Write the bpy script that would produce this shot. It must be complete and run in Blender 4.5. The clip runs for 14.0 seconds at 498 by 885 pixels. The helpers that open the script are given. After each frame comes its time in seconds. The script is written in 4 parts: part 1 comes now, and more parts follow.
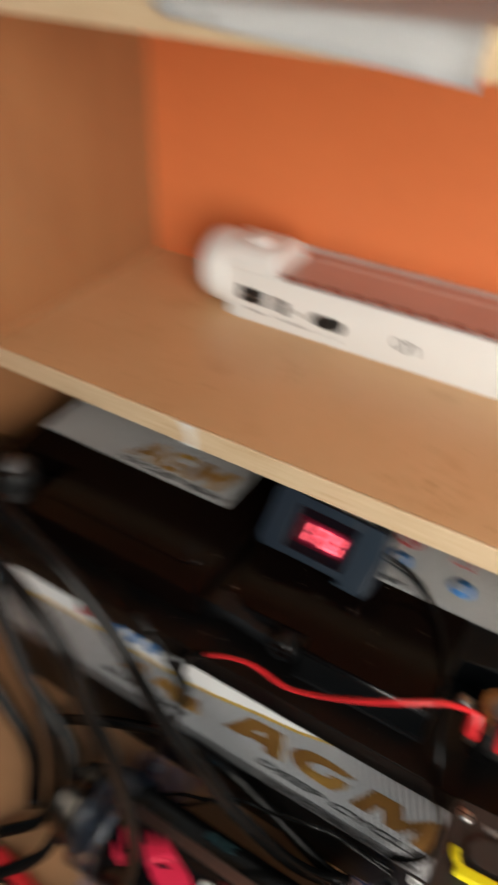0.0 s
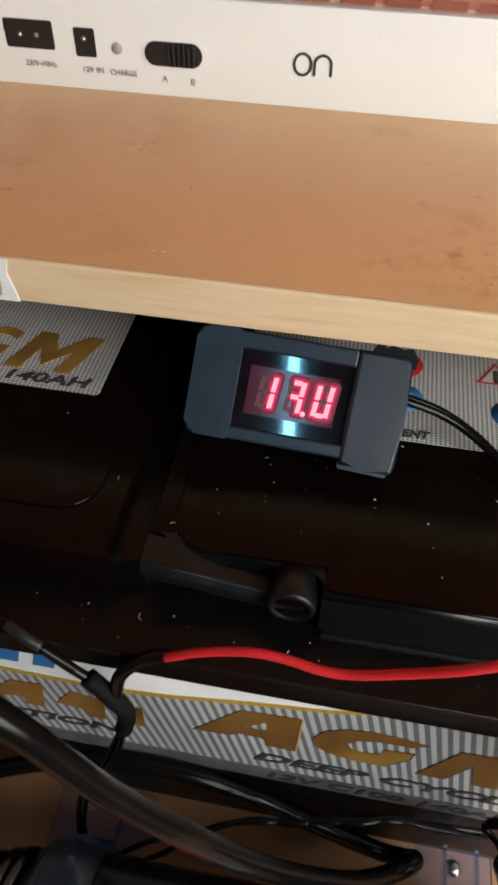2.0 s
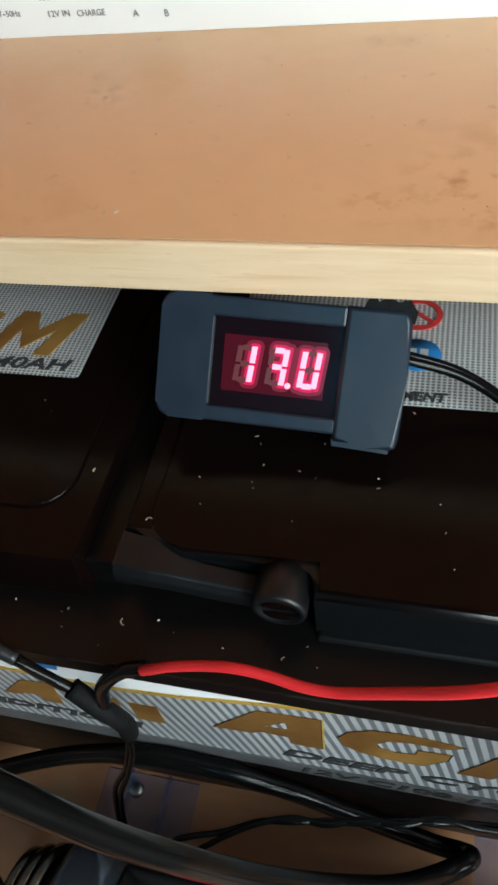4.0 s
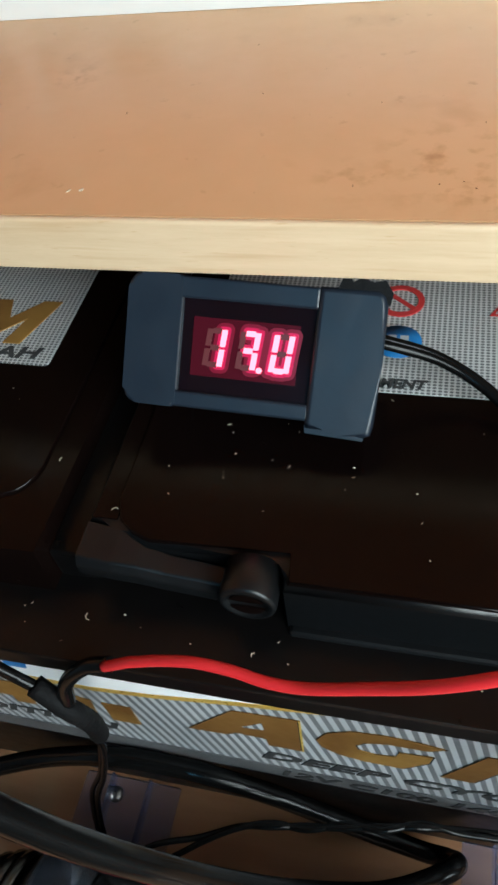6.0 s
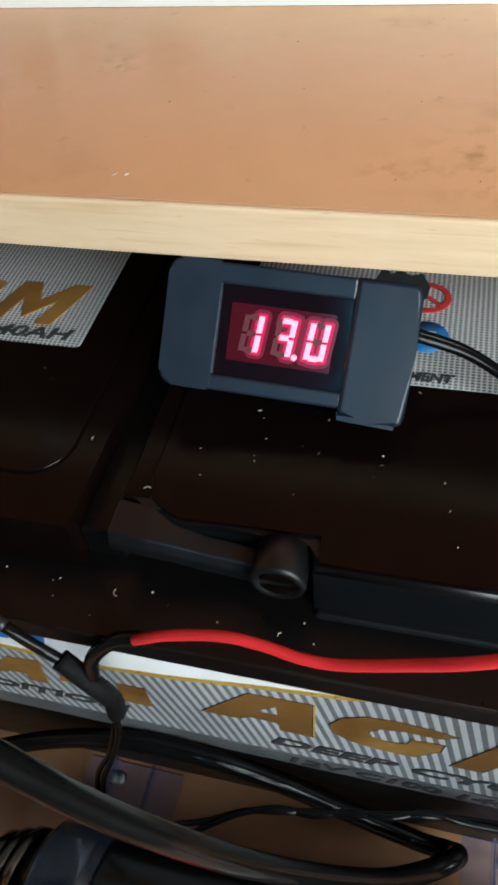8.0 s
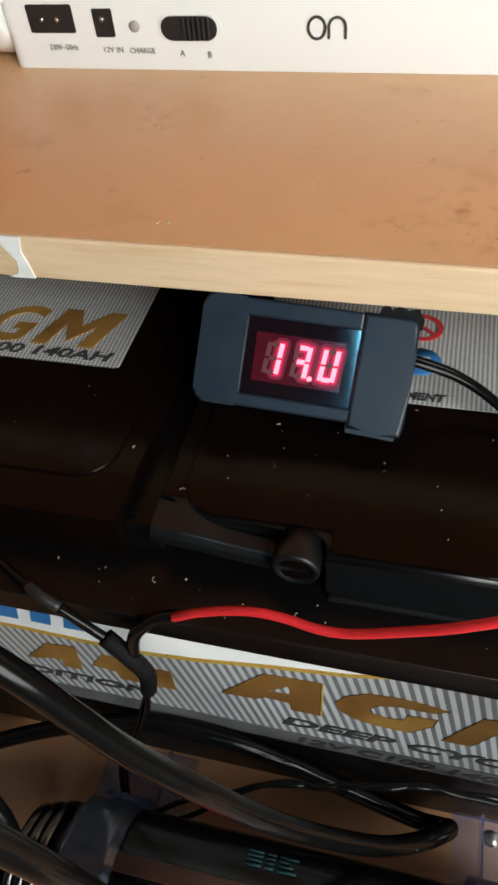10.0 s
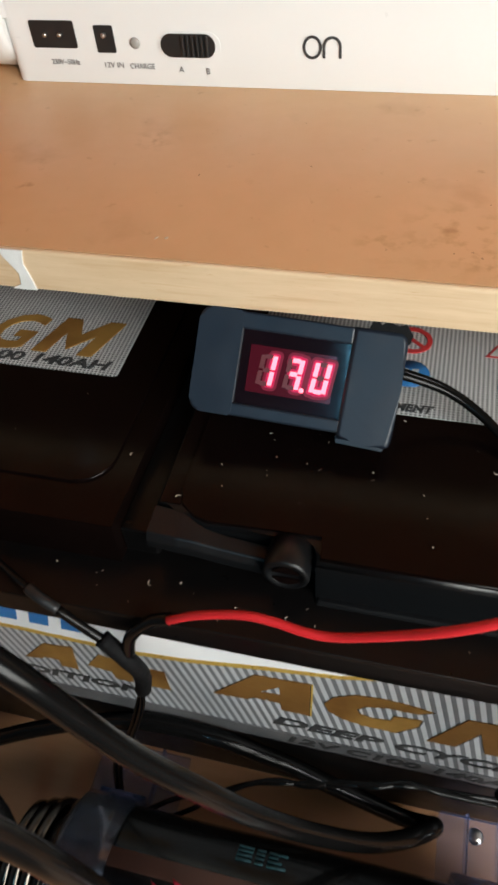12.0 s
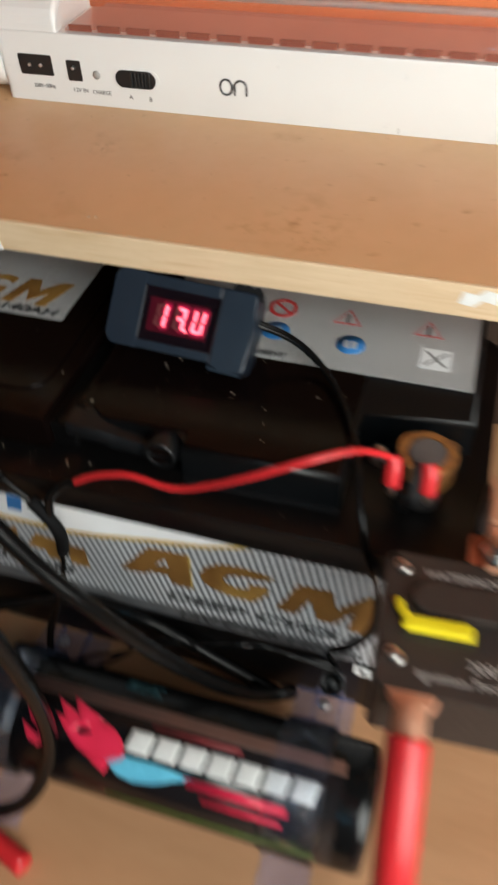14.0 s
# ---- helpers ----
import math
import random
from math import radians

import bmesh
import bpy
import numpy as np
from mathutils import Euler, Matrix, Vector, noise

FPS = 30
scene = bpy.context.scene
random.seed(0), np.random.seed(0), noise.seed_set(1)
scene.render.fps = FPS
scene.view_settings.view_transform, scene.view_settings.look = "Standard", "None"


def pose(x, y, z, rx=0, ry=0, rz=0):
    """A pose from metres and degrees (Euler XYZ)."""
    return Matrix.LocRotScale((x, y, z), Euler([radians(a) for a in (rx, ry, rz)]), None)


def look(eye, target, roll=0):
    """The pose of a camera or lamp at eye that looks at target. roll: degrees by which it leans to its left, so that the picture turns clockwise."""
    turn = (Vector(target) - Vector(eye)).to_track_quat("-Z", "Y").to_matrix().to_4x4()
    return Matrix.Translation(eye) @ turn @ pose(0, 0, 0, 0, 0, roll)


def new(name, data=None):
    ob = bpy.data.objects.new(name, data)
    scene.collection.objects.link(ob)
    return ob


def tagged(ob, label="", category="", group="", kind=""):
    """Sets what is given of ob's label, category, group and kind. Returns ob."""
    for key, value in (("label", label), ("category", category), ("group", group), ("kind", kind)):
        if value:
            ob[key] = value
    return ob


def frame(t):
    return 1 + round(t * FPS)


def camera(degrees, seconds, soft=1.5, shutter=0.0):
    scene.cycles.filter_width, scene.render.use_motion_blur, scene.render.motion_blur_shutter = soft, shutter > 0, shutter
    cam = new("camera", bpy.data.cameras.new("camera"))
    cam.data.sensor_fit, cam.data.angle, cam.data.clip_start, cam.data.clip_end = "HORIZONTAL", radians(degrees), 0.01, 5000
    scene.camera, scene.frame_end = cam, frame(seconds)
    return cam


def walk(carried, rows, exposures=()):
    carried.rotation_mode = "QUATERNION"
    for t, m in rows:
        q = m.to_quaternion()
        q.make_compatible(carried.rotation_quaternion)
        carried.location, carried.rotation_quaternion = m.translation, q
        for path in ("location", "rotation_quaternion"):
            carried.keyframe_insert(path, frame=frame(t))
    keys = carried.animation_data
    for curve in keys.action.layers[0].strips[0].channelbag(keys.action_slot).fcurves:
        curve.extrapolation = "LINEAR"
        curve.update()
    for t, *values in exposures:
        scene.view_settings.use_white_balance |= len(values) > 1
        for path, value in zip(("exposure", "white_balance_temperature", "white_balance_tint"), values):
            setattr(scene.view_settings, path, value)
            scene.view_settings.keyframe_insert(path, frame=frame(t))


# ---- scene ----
cam = camera(37.5, 14.0, soft=2.8, shutter=0.9)
PATH = [
    (0, 0.1679, -0.3201, 0.3010, 31.02, -38.31, 1.45),
    (0.3, 0.1483, -0.2828, 0.2691, 18.44, -42.48, 3.37),
    (0.5, 0.1513, -0.2781, 0.2583, 17.57, -43.62, 1.97),
    (0.6, 0.1407, -0.2792, 0.2544, 15.55, -44.59, 2.85),
    (0.9, 0.1173, -0.2561, 0.1996, 12.69, -45.43, 1.22),
    (1, 0.1063, -0.2428, 0.1825, 11.74, -46.01, 0.74),
    (1.5, 0.0781, -0.2199, 0.1656, 11.62, -47.72, -1.21),
    (2, 0.0545, -0.2059, 0.1476, 9.59, -47.20, 0.97),
    (4.3, 0.0879, -0.1667, 0.1219, 21.88, -50.29, -12.36),
    (4.5, 0.0894, -0.1642, 0.1174, 22.00, -50.09, -12.47),
    (5, 0.0940, -0.1630, 0.1150, 21.71, -49.94, -12.36),
    (5.5, 0.0924, -0.1657, 0.1153, 21.06, -49.94, -11.49),
    (6, 0.0924, -0.1678, 0.1157, 20.90, -49.80, -11.22),
    (6.5, 0.0909, -0.1690, 0.1184, 20.12, -49.61, -10.43),
    (7, 0.0938, -0.1699, 0.1166, 20.83, -49.45, -10.37),
    (7.5, 0.0834, -0.1733, 0.1170, 19.62, -49.58, -8.78),
    (8, 0.0813, -0.1781, 0.1170, 19.63, -49.68, -8.08),
    (8.2, 0.0802, -0.1812, 0.1169, 19.55, -49.62, -7.91),
    (10.3, 0.0812, -0.2082, 0.1484, 18.45, -48.18, -6.67),
    (10.5, 0.0872, -0.2029, 0.1493, 17.87, -48.30, -6.53),
    (11, 0.0809, -0.1995, 0.1494, 18.16, -48.55, -6.26),
    (11.5, 0.0787, -0.2000, 0.1502, 17.94, -48.37, -6.02),
    (12, 0.0832, -0.2105, 0.1542, 18.21, -48.26, -6.06),
    (12.5, 0.0855, -0.2192, 0.1614, 18.49, -48.08, -6.01),
    (13, 0.0894, -0.2206, 0.1634, 17.31, -47.56, -4.79),
    (13.5, 0.1010, -0.2365, 0.1714, 16.11, -47.03, -3.72),
    (14, 0.1687, -0.2996, 0.2012, 18.23, -46.95, -2.47),
]
EXPOSURES = [(0.0, -0.20, 6750, 9), (0.5, -0.22, 6300, 4), (1.0, -0.30, 6400, 7), (1.5, -0.10, 6450, 8), (2.2, -0.12, 6500, 8), (4.3, 0.29, 5600, -3), (6.0, 0.29, 5600, -2), (8.2, 0.29, 5720, 1), (10.3, 0.10, 6250, 5), (13.0, 0.09, 6300, 7), (14.0, -0.10, 6300, 6)]
walk(cam, [(t, pose(x, y, z, 90 + pitch, 0, yaw) @ pose(0, 0, 0, 0, 0, roll)) for t, x, y, z, yaw, pitch, roll in PATH], EXPOSURES)

# ---- world and light ----
world = bpy.data.worlds.new("sky")
scene.world = world
world.use_nodes = True
wn = world.node_tree.nodes
sky = wn.new("ShaderNodeTexSky")
sky.sky_type = "NISHITA"
sky.sun_disc = False
sky.sun_elevation, sky.sun_rotation = radians(40), radians(200)
world.node_tree.links.new(sky.outputs[0], wn["Background"].inputs[0])
wn["Background"].inputs[1].default_value = 0.12


def window_light(name, m, w, h, watts, colour):
    lamp = bpy.data.lights.new(name, "AREA")
    lamp.shape, lamp.size, lamp.size_y, lamp.energy, lamp.color = "RECTANGLE", w, h, watts, colour
    ob = new(name, lamp)
    ob.matrix_world = m
    return ob


# daylight through the two openings of the unseen room: an assumed wide window to the right, a narrow high one behind
# the camera
window_light("daylight", look((0.675, -0.60, 0.28), (0.1, 0.05, 0.04)), 0.62, 0.80, 15.2, (1.0, 0.975, 0.91))
window_light("daylight", look((0.185, -2.19, 1.80), (0.0, 0.0, 0.0)), 0.045, 0.62, 3.4, (0.22, 0.68, 1.0))


# ---- materials ----
def surf(name, c1, c2=None, scale=20.0, rough=0.5, bump=0.0, metal=0.0, stretch=(1, 1, 1), fine=0.0, spec=0.5, coat=0.0, rvar=0.1):
    """Two-scale noise over the object's own coordinates, with relief and uneven gloss."""
    m = bpy.data.materials.new(name)
    m.use_nodes = True
    n, l = m.node_tree.nodes, m.node_tree.links
    b = n["Principled BSDF"]
    tc, mp = n.new("ShaderNodeTexCoord"), n.new("ShaderNodeMapping")
    mp.inputs["Scale"].default_value = stretch
    l.new(tc.outputs["Object"], mp.inputs[0])
    big, small = n.new("ShaderNodeTexNoise"), n.new("ShaderNodeTexNoise")
    big.inputs["Scale"].default_value, big.inputs["Detail"].default_value = scale, 5
    small.inputs["Scale"].default_value, small.inputs["Detail"].default_value = scale * 9, 3
    for t in (big, small):
        l.new(mp.outputs[0], t.inputs["Vector"])
    c2 = c2 or tuple(v * 0.8 for v in c1)
    ramp = n.new("ShaderNodeValToRGB")
    ramp.color_ramp.elements[0].position, ramp.color_ramp.elements[1].position = 0.3, 0.7
    ramp.color_ramp.elements[0].color, ramp.color_ramp.elements[1].color = (*c1, 1), (*c2, 1)
    mix = n.new("ShaderNodeMath")
    mix.operation = "MULTIPLY_ADD"
    mix.inputs[1].default_value = fine
    l.new(small.outputs[0], mix.inputs[0])
    l.new(big.outputs[0], mix.inputs[2])
    sub = n.new("ShaderNodeMath")
    sub.operation = "SUBTRACT"
    sub.inputs[1].default_value = fine * 0.5
    l.new(mix.outputs[0], sub.inputs[0])
    l.new(sub.outputs[0], ramp.inputs[0])
    l.new(ramp.outputs[0], b.inputs["Base Color"])
    rr = n.new("ShaderNodeMapRange")
    rr.inputs["To Min"].default_value, rr.inputs["To Max"].default_value = max(0.02, rough - rvar), min(1, rough + rvar)
    l.new(small.outputs[0], rr.inputs[0])
    l.new(rr.outputs[0], b.inputs["Roughness"])
    b.inputs["Metallic"].default_value = metal
    b.inputs["Specular IOR Level"].default_value = spec
    b.inputs["Coat Weight"].default_value = coat
    if bump:
        bp = n.new("ShaderNodeBump")
        bp.inputs["Strength"].default_value = 0.5
        bp.inputs["Distance"].default_value = bump
        l.new(small.outputs[0], bp.inputs["Height"])
        l.new(bp.outputs[0], b.inputs["Normal"])
    return m


def glow(name, colour, strength, base=(0.02, 0.0, 0.0)):
    m = bpy.data.materials.new(name)
    m.use_nodes = True
    b = m.node_tree.nodes["Principled BSDF"]
    b.inputs["Base Color"].default_value = (*base, 1)
    b.inputs["Emission Color"].default_value = (*colour, 1)
    b.inputs["Emission Strength"].default_value = strength
    b.inputs["Roughness"].default_value = 0.3
    return m


def clear(name, through_colour, body_colour, milky, rough=0.06):
    """Thin clear plastic: see-through, slightly milky, with mirror gloss that grows at a flat angle."""
    m = bpy.data.materials.new(name)
    m.use_nodes = True
    n, l = m.node_tree.nodes, m.node_tree.links
    b, out = n["Principled BSDF"], n["Material Output"]
    b.inputs["Base Color"].default_value = (*body_colour, 1)
    b.inputs["Roughness"].default_value = 0.4
    see, gloss, fres = n.new("ShaderNodeBsdfTransparent"), n.new("ShaderNodeBsdfGlossy"), n.new("ShaderNodeFresnel")
    see.inputs[0].default_value = (*through_colour, 1)
    gloss.inputs["Roughness"].default_value = rough
    fres.inputs[0].default_value = 1.24
    body, both = n.new("ShaderNodeMixShader"), n.new("ShaderNodeMixShader")
    body.inputs[0].default_value = milky
    l.new(see.outputs[0], body.inputs[1])
    l.new(b.outputs[0], body.inputs[2])
    tc, wob, bp = n.new("ShaderNodeTexCoord"), n.new("ShaderNodeTexNoise"), n.new("ShaderNodeBump")
    wob.inputs["Scale"].default_value = 70
    bp.inputs["Strength"].default_value, bp.inputs["Distance"].default_value = 0.2, 0.0006
    l.new(tc.outputs["Object"], wob.inputs["Vector"])
    l.new(wob.outputs[0], bp.inputs["Height"])
    l.new(bp.outputs[0], gloss.inputs["Normal"])
    l.new(fres.outputs[0], both.inputs[0])
    l.new(body.outputs[0], both.inputs[1])
    l.new(gloss.outputs[0], both.inputs[2])
    l.new(both.outputs[0], out.inputs[0])
    return m


def stained(m):
    """Brown blotches with soft rims and small dark speckles over a plain board."""
    n, l = m.node_tree.nodes, m.node_tree.links
    b = n["Principled BSDF"]
    base = b.inputs["Base Color"].links[0].from_socket
    tc = n.new("ShaderNodeTexCoord")
    last = base
    for scale, lo, hi, amount, tint in ((24, 0.60, 0.74, 0.38, (0.40, 0.19, 0.07)), (95, 0.66, 0.76, 0.5, (0.34, 0.15, 0.05)), (420, 0.72, 0.78, 0.45, (0.24, 0.10, 0.035))):
        t = n.new("ShaderNodeTexNoise")
        t.inputs["Scale"].default_value, t.inputs["Detail"].default_value = scale, 4
        l.new(tc.outputs["Object"], t.inputs["Vector"])
        r = n.new("ShaderNodeMapRange")
        r.inputs["From Min"].default_value, r.inputs["From Max"].default_value, r.inputs["To Max"].default_value = lo, hi, amount
        l.new(t.outputs[0], r.inputs[0])
        mx = n.new("ShaderNodeMixRGB")
        mx.inputs[2].default_value = (*tint, 1)
        l.new(r.outputs[0], mx.inputs[0])
        l.new(last, mx.inputs[1])
        last = mx.outputs[0]
    for x, y, size, scale, amount in ((0.094, 0.030, 0.030, 130, 0.42), (0.066, 0.022, 0.013, 150, 0.42), (-0.045, 0.091, 0.013, 130, 0.40), (-0.037, 0.019, 0.004, 150, 0.7), (0.104, 0.014, 0.011, 260, 0.34)):
        far, spot = n.new("ShaderNodeVectorMath"), n.new("ShaderNodeMapRange")
        far.operation = "DISTANCE"
        far.inputs[1].default_value = (x, y, 0)
        l.new(tc.outputs["Object"], far.inputs[0])
        spot.inputs["From Min"].default_value, spot.inputs["From Max"].default_value = size, size * 0.3
        l.new(far.outputs["Value"], spot.inputs[0])
        t, r, mul, mx = n.new("ShaderNodeTexNoise"), n.new("ShaderNodeMapRange"), n.new("ShaderNodeMath"), n.new("ShaderNodeMixRGB")
        t.inputs["Scale"].default_value, t.inputs["Detail"].default_value = scale, 5
        l.new(tc.outputs["Object"], t.inputs["Vector"])
        r.inputs["From Min"].default_value, r.inputs["From Max"].default_value, r.inputs["To Max"].default_value = 0.50, 0.68, amount
        l.new(t.outputs[0], r.inputs[0])
        mul.operation = "MULTIPLY"
        l.new(r.outputs[0], mul.inputs[0])
        l.new(spot.outputs[0], mul.inputs[1])
        mx.inputs[2].default_value = (0.36, 0.165, 0.045, 1)
        l.new(mul.outputs[0], mx.inputs[0])
        l.new(last, mx.inputs[1])
        last = mx.outputs[0]
    l.new(last, b.inputs["Base Color"])
    return m


def flecked(m):
    """Short dark pores along the grain."""
    n, l = m.node_tree.nodes, m.node_tree.links
    b = n["Principled BSDF"]
    last = b.inputs["Base Color"].links[0].from_socket
    tc = n.new("ShaderNodeTexCoord")
    for stretch, lo, hi, amount in (((110, 300, 1300), 0.66, 0.74, 0.55), ((18, 100, 420), 0.55, 0.75, 0.45)):
        mp, t, r, mx = n.new("ShaderNodeMapping"), n.new("ShaderNodeTexNoise"), n.new("ShaderNodeMapRange"), n.new("ShaderNodeMixRGB")
        mp.inputs["Scale"].default_value = stretch
        t.inputs["Scale"].default_value, t.inputs["Detail"].default_value = 1.0, 2
        l.new(tc.outputs["Object"], mp.inputs[0])
        l.new(mp.outputs[0], t.inputs["Vector"])
        r.inputs["From Min"].default_value, r.inputs["From Max"].default_value, r.inputs["To Max"].default_value = lo, hi, amount
        l.new(t.outputs[0], r.inputs[0])
        mx.inputs[2].default_value = (0.50, 0.29, 0.13, 1)
        l.new(r.outputs[0], mx.inputs[0])
        l.new(last, mx.inputs[1])
        last = mx.outputs[0]
    l.new(last, b.inputs["Base Color"])
    return m


LAMINATE = stained(surf("laminate", (0.69, 0.435, 0.228), (0.63, 0.385, 0.193), 9, 0.34, 0.00015, fine=0.25))
PINE = flecked(surf("pine_edge", (0.71, 0.53, 0.345), (0.63, 0.45, 0.275), 16, 0.5, 0.0002, stretch=(1.3, 6, 15), fine=0.25))
CABINET = surf("cabinet_wood", (0.37, 0.17, 0.072), (0.30, 0.13, 0.055), 10, 0.45, 0.0002, stretch=(3, 3, 0.6), fine=0.3)
# back panel's wood, near black: the gap's shade is in the colour
SHADEDWOOD = surf("wood_in_shade", (0.045, 0.026, 0.016), (0.030, 0.017, 0.011), 10, 0.6, 0.0002, stretch=(3, 3, 0.6), fine=0.3)
FLOORWOOD = surf("base_wood", (0.50, 0.265, 0.135), (0.42, 0.21, 0.10), 10, 0.5, 0.0002, stretch=(0.6, 3, 3), fine=0.3)
ORANGE = surf("orange_paint", (0.80, 0.235, 0.083), (0.74, 0.205, 0.070), 6, 0.5, 0.0004, fine=0.2)
# tint of the unseen room, picked to cool the blacks' reflections
ROOM = surf("unseen_room_tint", (0.35, 0.43, 0.50), (0.31, 0.385, 0.45), 2, 0.8, 0.001)
WHITE = surf("white_plastic", (0.80, 0.797, 0.785), (0.76, 0.757, 0.745), 12, 0.32, 0.0)
PAPER = surf("paper", (0.86, 0.86, 0.86), (0.78, 0.78, 0.78), 18, 0.7, 0.0004)
BLACK = surf("black_case", (0.0022, 0.0021, 0.0023), (0.0038, 0.0033, 0.0033), 16, 0.32, 0.00006, fine=0.3, spec=0.29)
LID = surf("brown_black_lid", (0.0028, 0.0014, 0.0012), (0.0045, 0.0022, 0.0018), 16, 0.22, 0.00003, fine=0.3, spec=0.15)
RUBBER = surf("black_cable", (0.0034, 0.0033, 0.0033), (0.0050, 0.0047, 0.0046), 30, 0.19, 0.0, spec=0.22, rvar=0.02)
TAPE = surf("navy_tape", (0.0088, 0.0130, 0.0215), (0.0125, 0.018, 0.028), 9, 0.36, 0.0006, fine=0.15, spec=0.45)
RED = surf("red_wire", (0.60, 0.022, 0.028), (0.5, 0.017, 0.021), 40, 0.35)
GOLD = surf("gold_print", (0.52, 0.29, 0.075), (0.25, 0.115, 0.032), 34, 0.33, metal=0.4)
INK = surf("black_print", (0.03, 0.03, 0.032), (0.05, 0.05, 0.05), 90, 0.5)
SILVER = surf("silver_label", (0.58, 0.57, 0.56), (0.50, 0.49, 0.48), 30, 0.38, metal=0.15)
BRASS = surf("brass_clamp", (0.56, 0.29, 0.09), (0.24, 0.11, 0.05), 90, 0.42, 0.0008, metal=0.75, fine=0.5)
LEAD = surf("lead_post", (0.16, 0.15, 0.15), (0.10, 0.095, 0.095), 60, 0.55, 0.0003, metal=0.5)
STEEL = surf("steel_screw", (0.62, 0.59, 0.56), (0.5, 0.47, 0.44), 70, 0.3, metal=1.0)
COPPER = surf("copper_lug", (0.74, 0.40, 0.27), (0.58, 0.28, 0.17), 50, 0.35, 0.0002, metal=0.55)
YELLOW = surf("yellow_plastic", (0.80, 0.68, 0.015), (0.72, 0.58, 0.01), 40, 0.4)
BLUE = surf("blue_print", (0.03, 0.19, 0.48), (0.03, 0.16, 0.42), 60, 0.45)
REDINK = surf("red_print", (0.55, 0.04, 0.04), (0.48, 0.035, 0.035), 60, 0.45)


# ---- shapes ----
def box(bm, x0, x1, y0, y1, z0, z1, bevel=0.0, seg=2):
    r = bmesh.ops.create_cube(bm, size=1.0, matrix=Matrix.LocRotScale(((x0 + x1) / 2, (y0 + y1) / 2, (z0 + z1) / 2), None, (x1 - x0, y1 - y0, z1 - z0)))
    if bevel:
        edges = list({e for v in r["verts"] for e in v.link_edges})
        bmesh.ops.bevel(bm, geom=edges, offset=bevel, segments=seg, profile=0.5, affect="EDGES")
    return bm


def boxed(*a, **k):
    return box(bmesh.new(), *a, **k)


def prism(bm, outline, z0, z1, m=Matrix(), bevel=0.0):
    """An outline in x and y raised from z0 to z1, its top edge rounded."""
    low = [bm.verts.new(m @ Vector((x, y, z0))) for x, y in outline]
    high = [bm.verts.new(m @ Vector((x, y, z1))) for x, y in outline]
    top = bm.faces.new(high)
    bm.faces.new(low[::-1])
    k = len(outline)
    for i in range(k):
        bm.faces.new((low[i], low[(i + 1) % k], high[(i + 1) % k], high[i]))
    if bevel:
        r = bmesh.ops.bevel(bm, geom=list(top.edges), offset=bevel, segments=3, profile=0.5, affect="EDGES")
        for f in r["faces"]:
            f.smooth = True
    bmesh.ops.recalc_face_normals(bm, faces=bm.faces)
    return bm


def rounded(x0, x1, y0, y1, r, n=5):
    """A rectangle's outline with round corners; r is one radius or four (bottom left, bottom right, top right, top left)."""
    rs = r if isinstance(r, (tuple, list)) else (r,) * 4
    out = []
    for (cx, cy, sx, sy, a0), q in zip(((x0, y0, 1, 1, 180), (x1, y0, -1, 1, 270), (x1, y1, -1, -1, 0), (x0, y1, 1, -1, 90)), rs):
        if q <= 0:
            out.append((cx, cy))
            continue
        for i in range(n + 1):
            a = radians(a0 + 90 * i / n)
            out.append((cx + sx * q + q * math.cos(a), cy + sy * q + q * math.sin(a)))
    return out


def smooth_line(points, per=8):
    """A curve through the points (Catmull-Rom)."""
    p = [Vector(q) for q in points]
    p = [2 * p[0] - p[1]] + p + [2 * p[-1] - p[-2]]
    out = []
    for i in range(1, len(p) - 2):
        a, b, c, d = p[i - 1 : i + 3]
        for k in range(per):
            t = k / per
            out.append(0.5 * (2 * b + (c - a) * t + (2 * a - 5 * b + 4 * c - d) * t * t + (3 * b - a - 3 * c + d) * t**3))
    return out + [p[-2]]


def tube(points, radius, sides=12, per=8, bm=None, flat=1.0):
    bm = bm or bmesh.new()
    line = smooth_line(points, per)
    up, rings = Vector((0, 0, 1)), []
    for i, c in enumerate(line):
        d = (line[min(i + 1, len(line) - 1)] - line[max(i - 1, 0)]).normalized()
        side = d.cross(up)
        side = side.normalized() if side.length > 1e-4 else Vector((1, 0, 0))
        over = side.cross(d)
        rings.append([bm.verts.new(c + radius * (math.cos(a) * side + flat * math.sin(a) * over)) for a in (2 * math.pi * k / sides for k in range(sides))])
    for a, b in zip(rings, rings[1:]):
        for k in range(sides):
            f = bm.faces.new((a[k], a[(k + 1) % sides], b[(k + 1) % sides], b[k]))
            f.smooth = True
    bm.faces.new(rings[0][::-1])
    bm.faces.new(rings[-1])
    bmesh.ops.recalc_face_normals(bm, faces=bm.faces)
    return bm


def lathe(bm, profile, m=Matrix(), sides=24):
    """A profile of (radius, height) turned round the z axis."""
    rings = [[bm.verts.new(m @ Vector((r * math.cos(a), r * math.sin(a), h))) for a in (2 * math.pi * k / sides for k in range(sides))] for r, h in profile]
    for a, b in zip(rings, rings[1:]):
        for k in range(sides):
            f = bm.faces.new((a[k], a[(k + 1) % sides], b[(k + 1) % sides], b[k]))
            f.smooth = True
    bm.faces.new(rings[0][::-1])
    bm.faces.new(rings[-1])
    bmesh.ops.recalc_face_normals(bm, faces=bm.faces)
    return bm


def mesh_of(name, bm, material):
    me = bpy.data.meshes.new(name)
    bm.to_mesh(me)
    bm.free()
    me.materials.append(material)
    return me


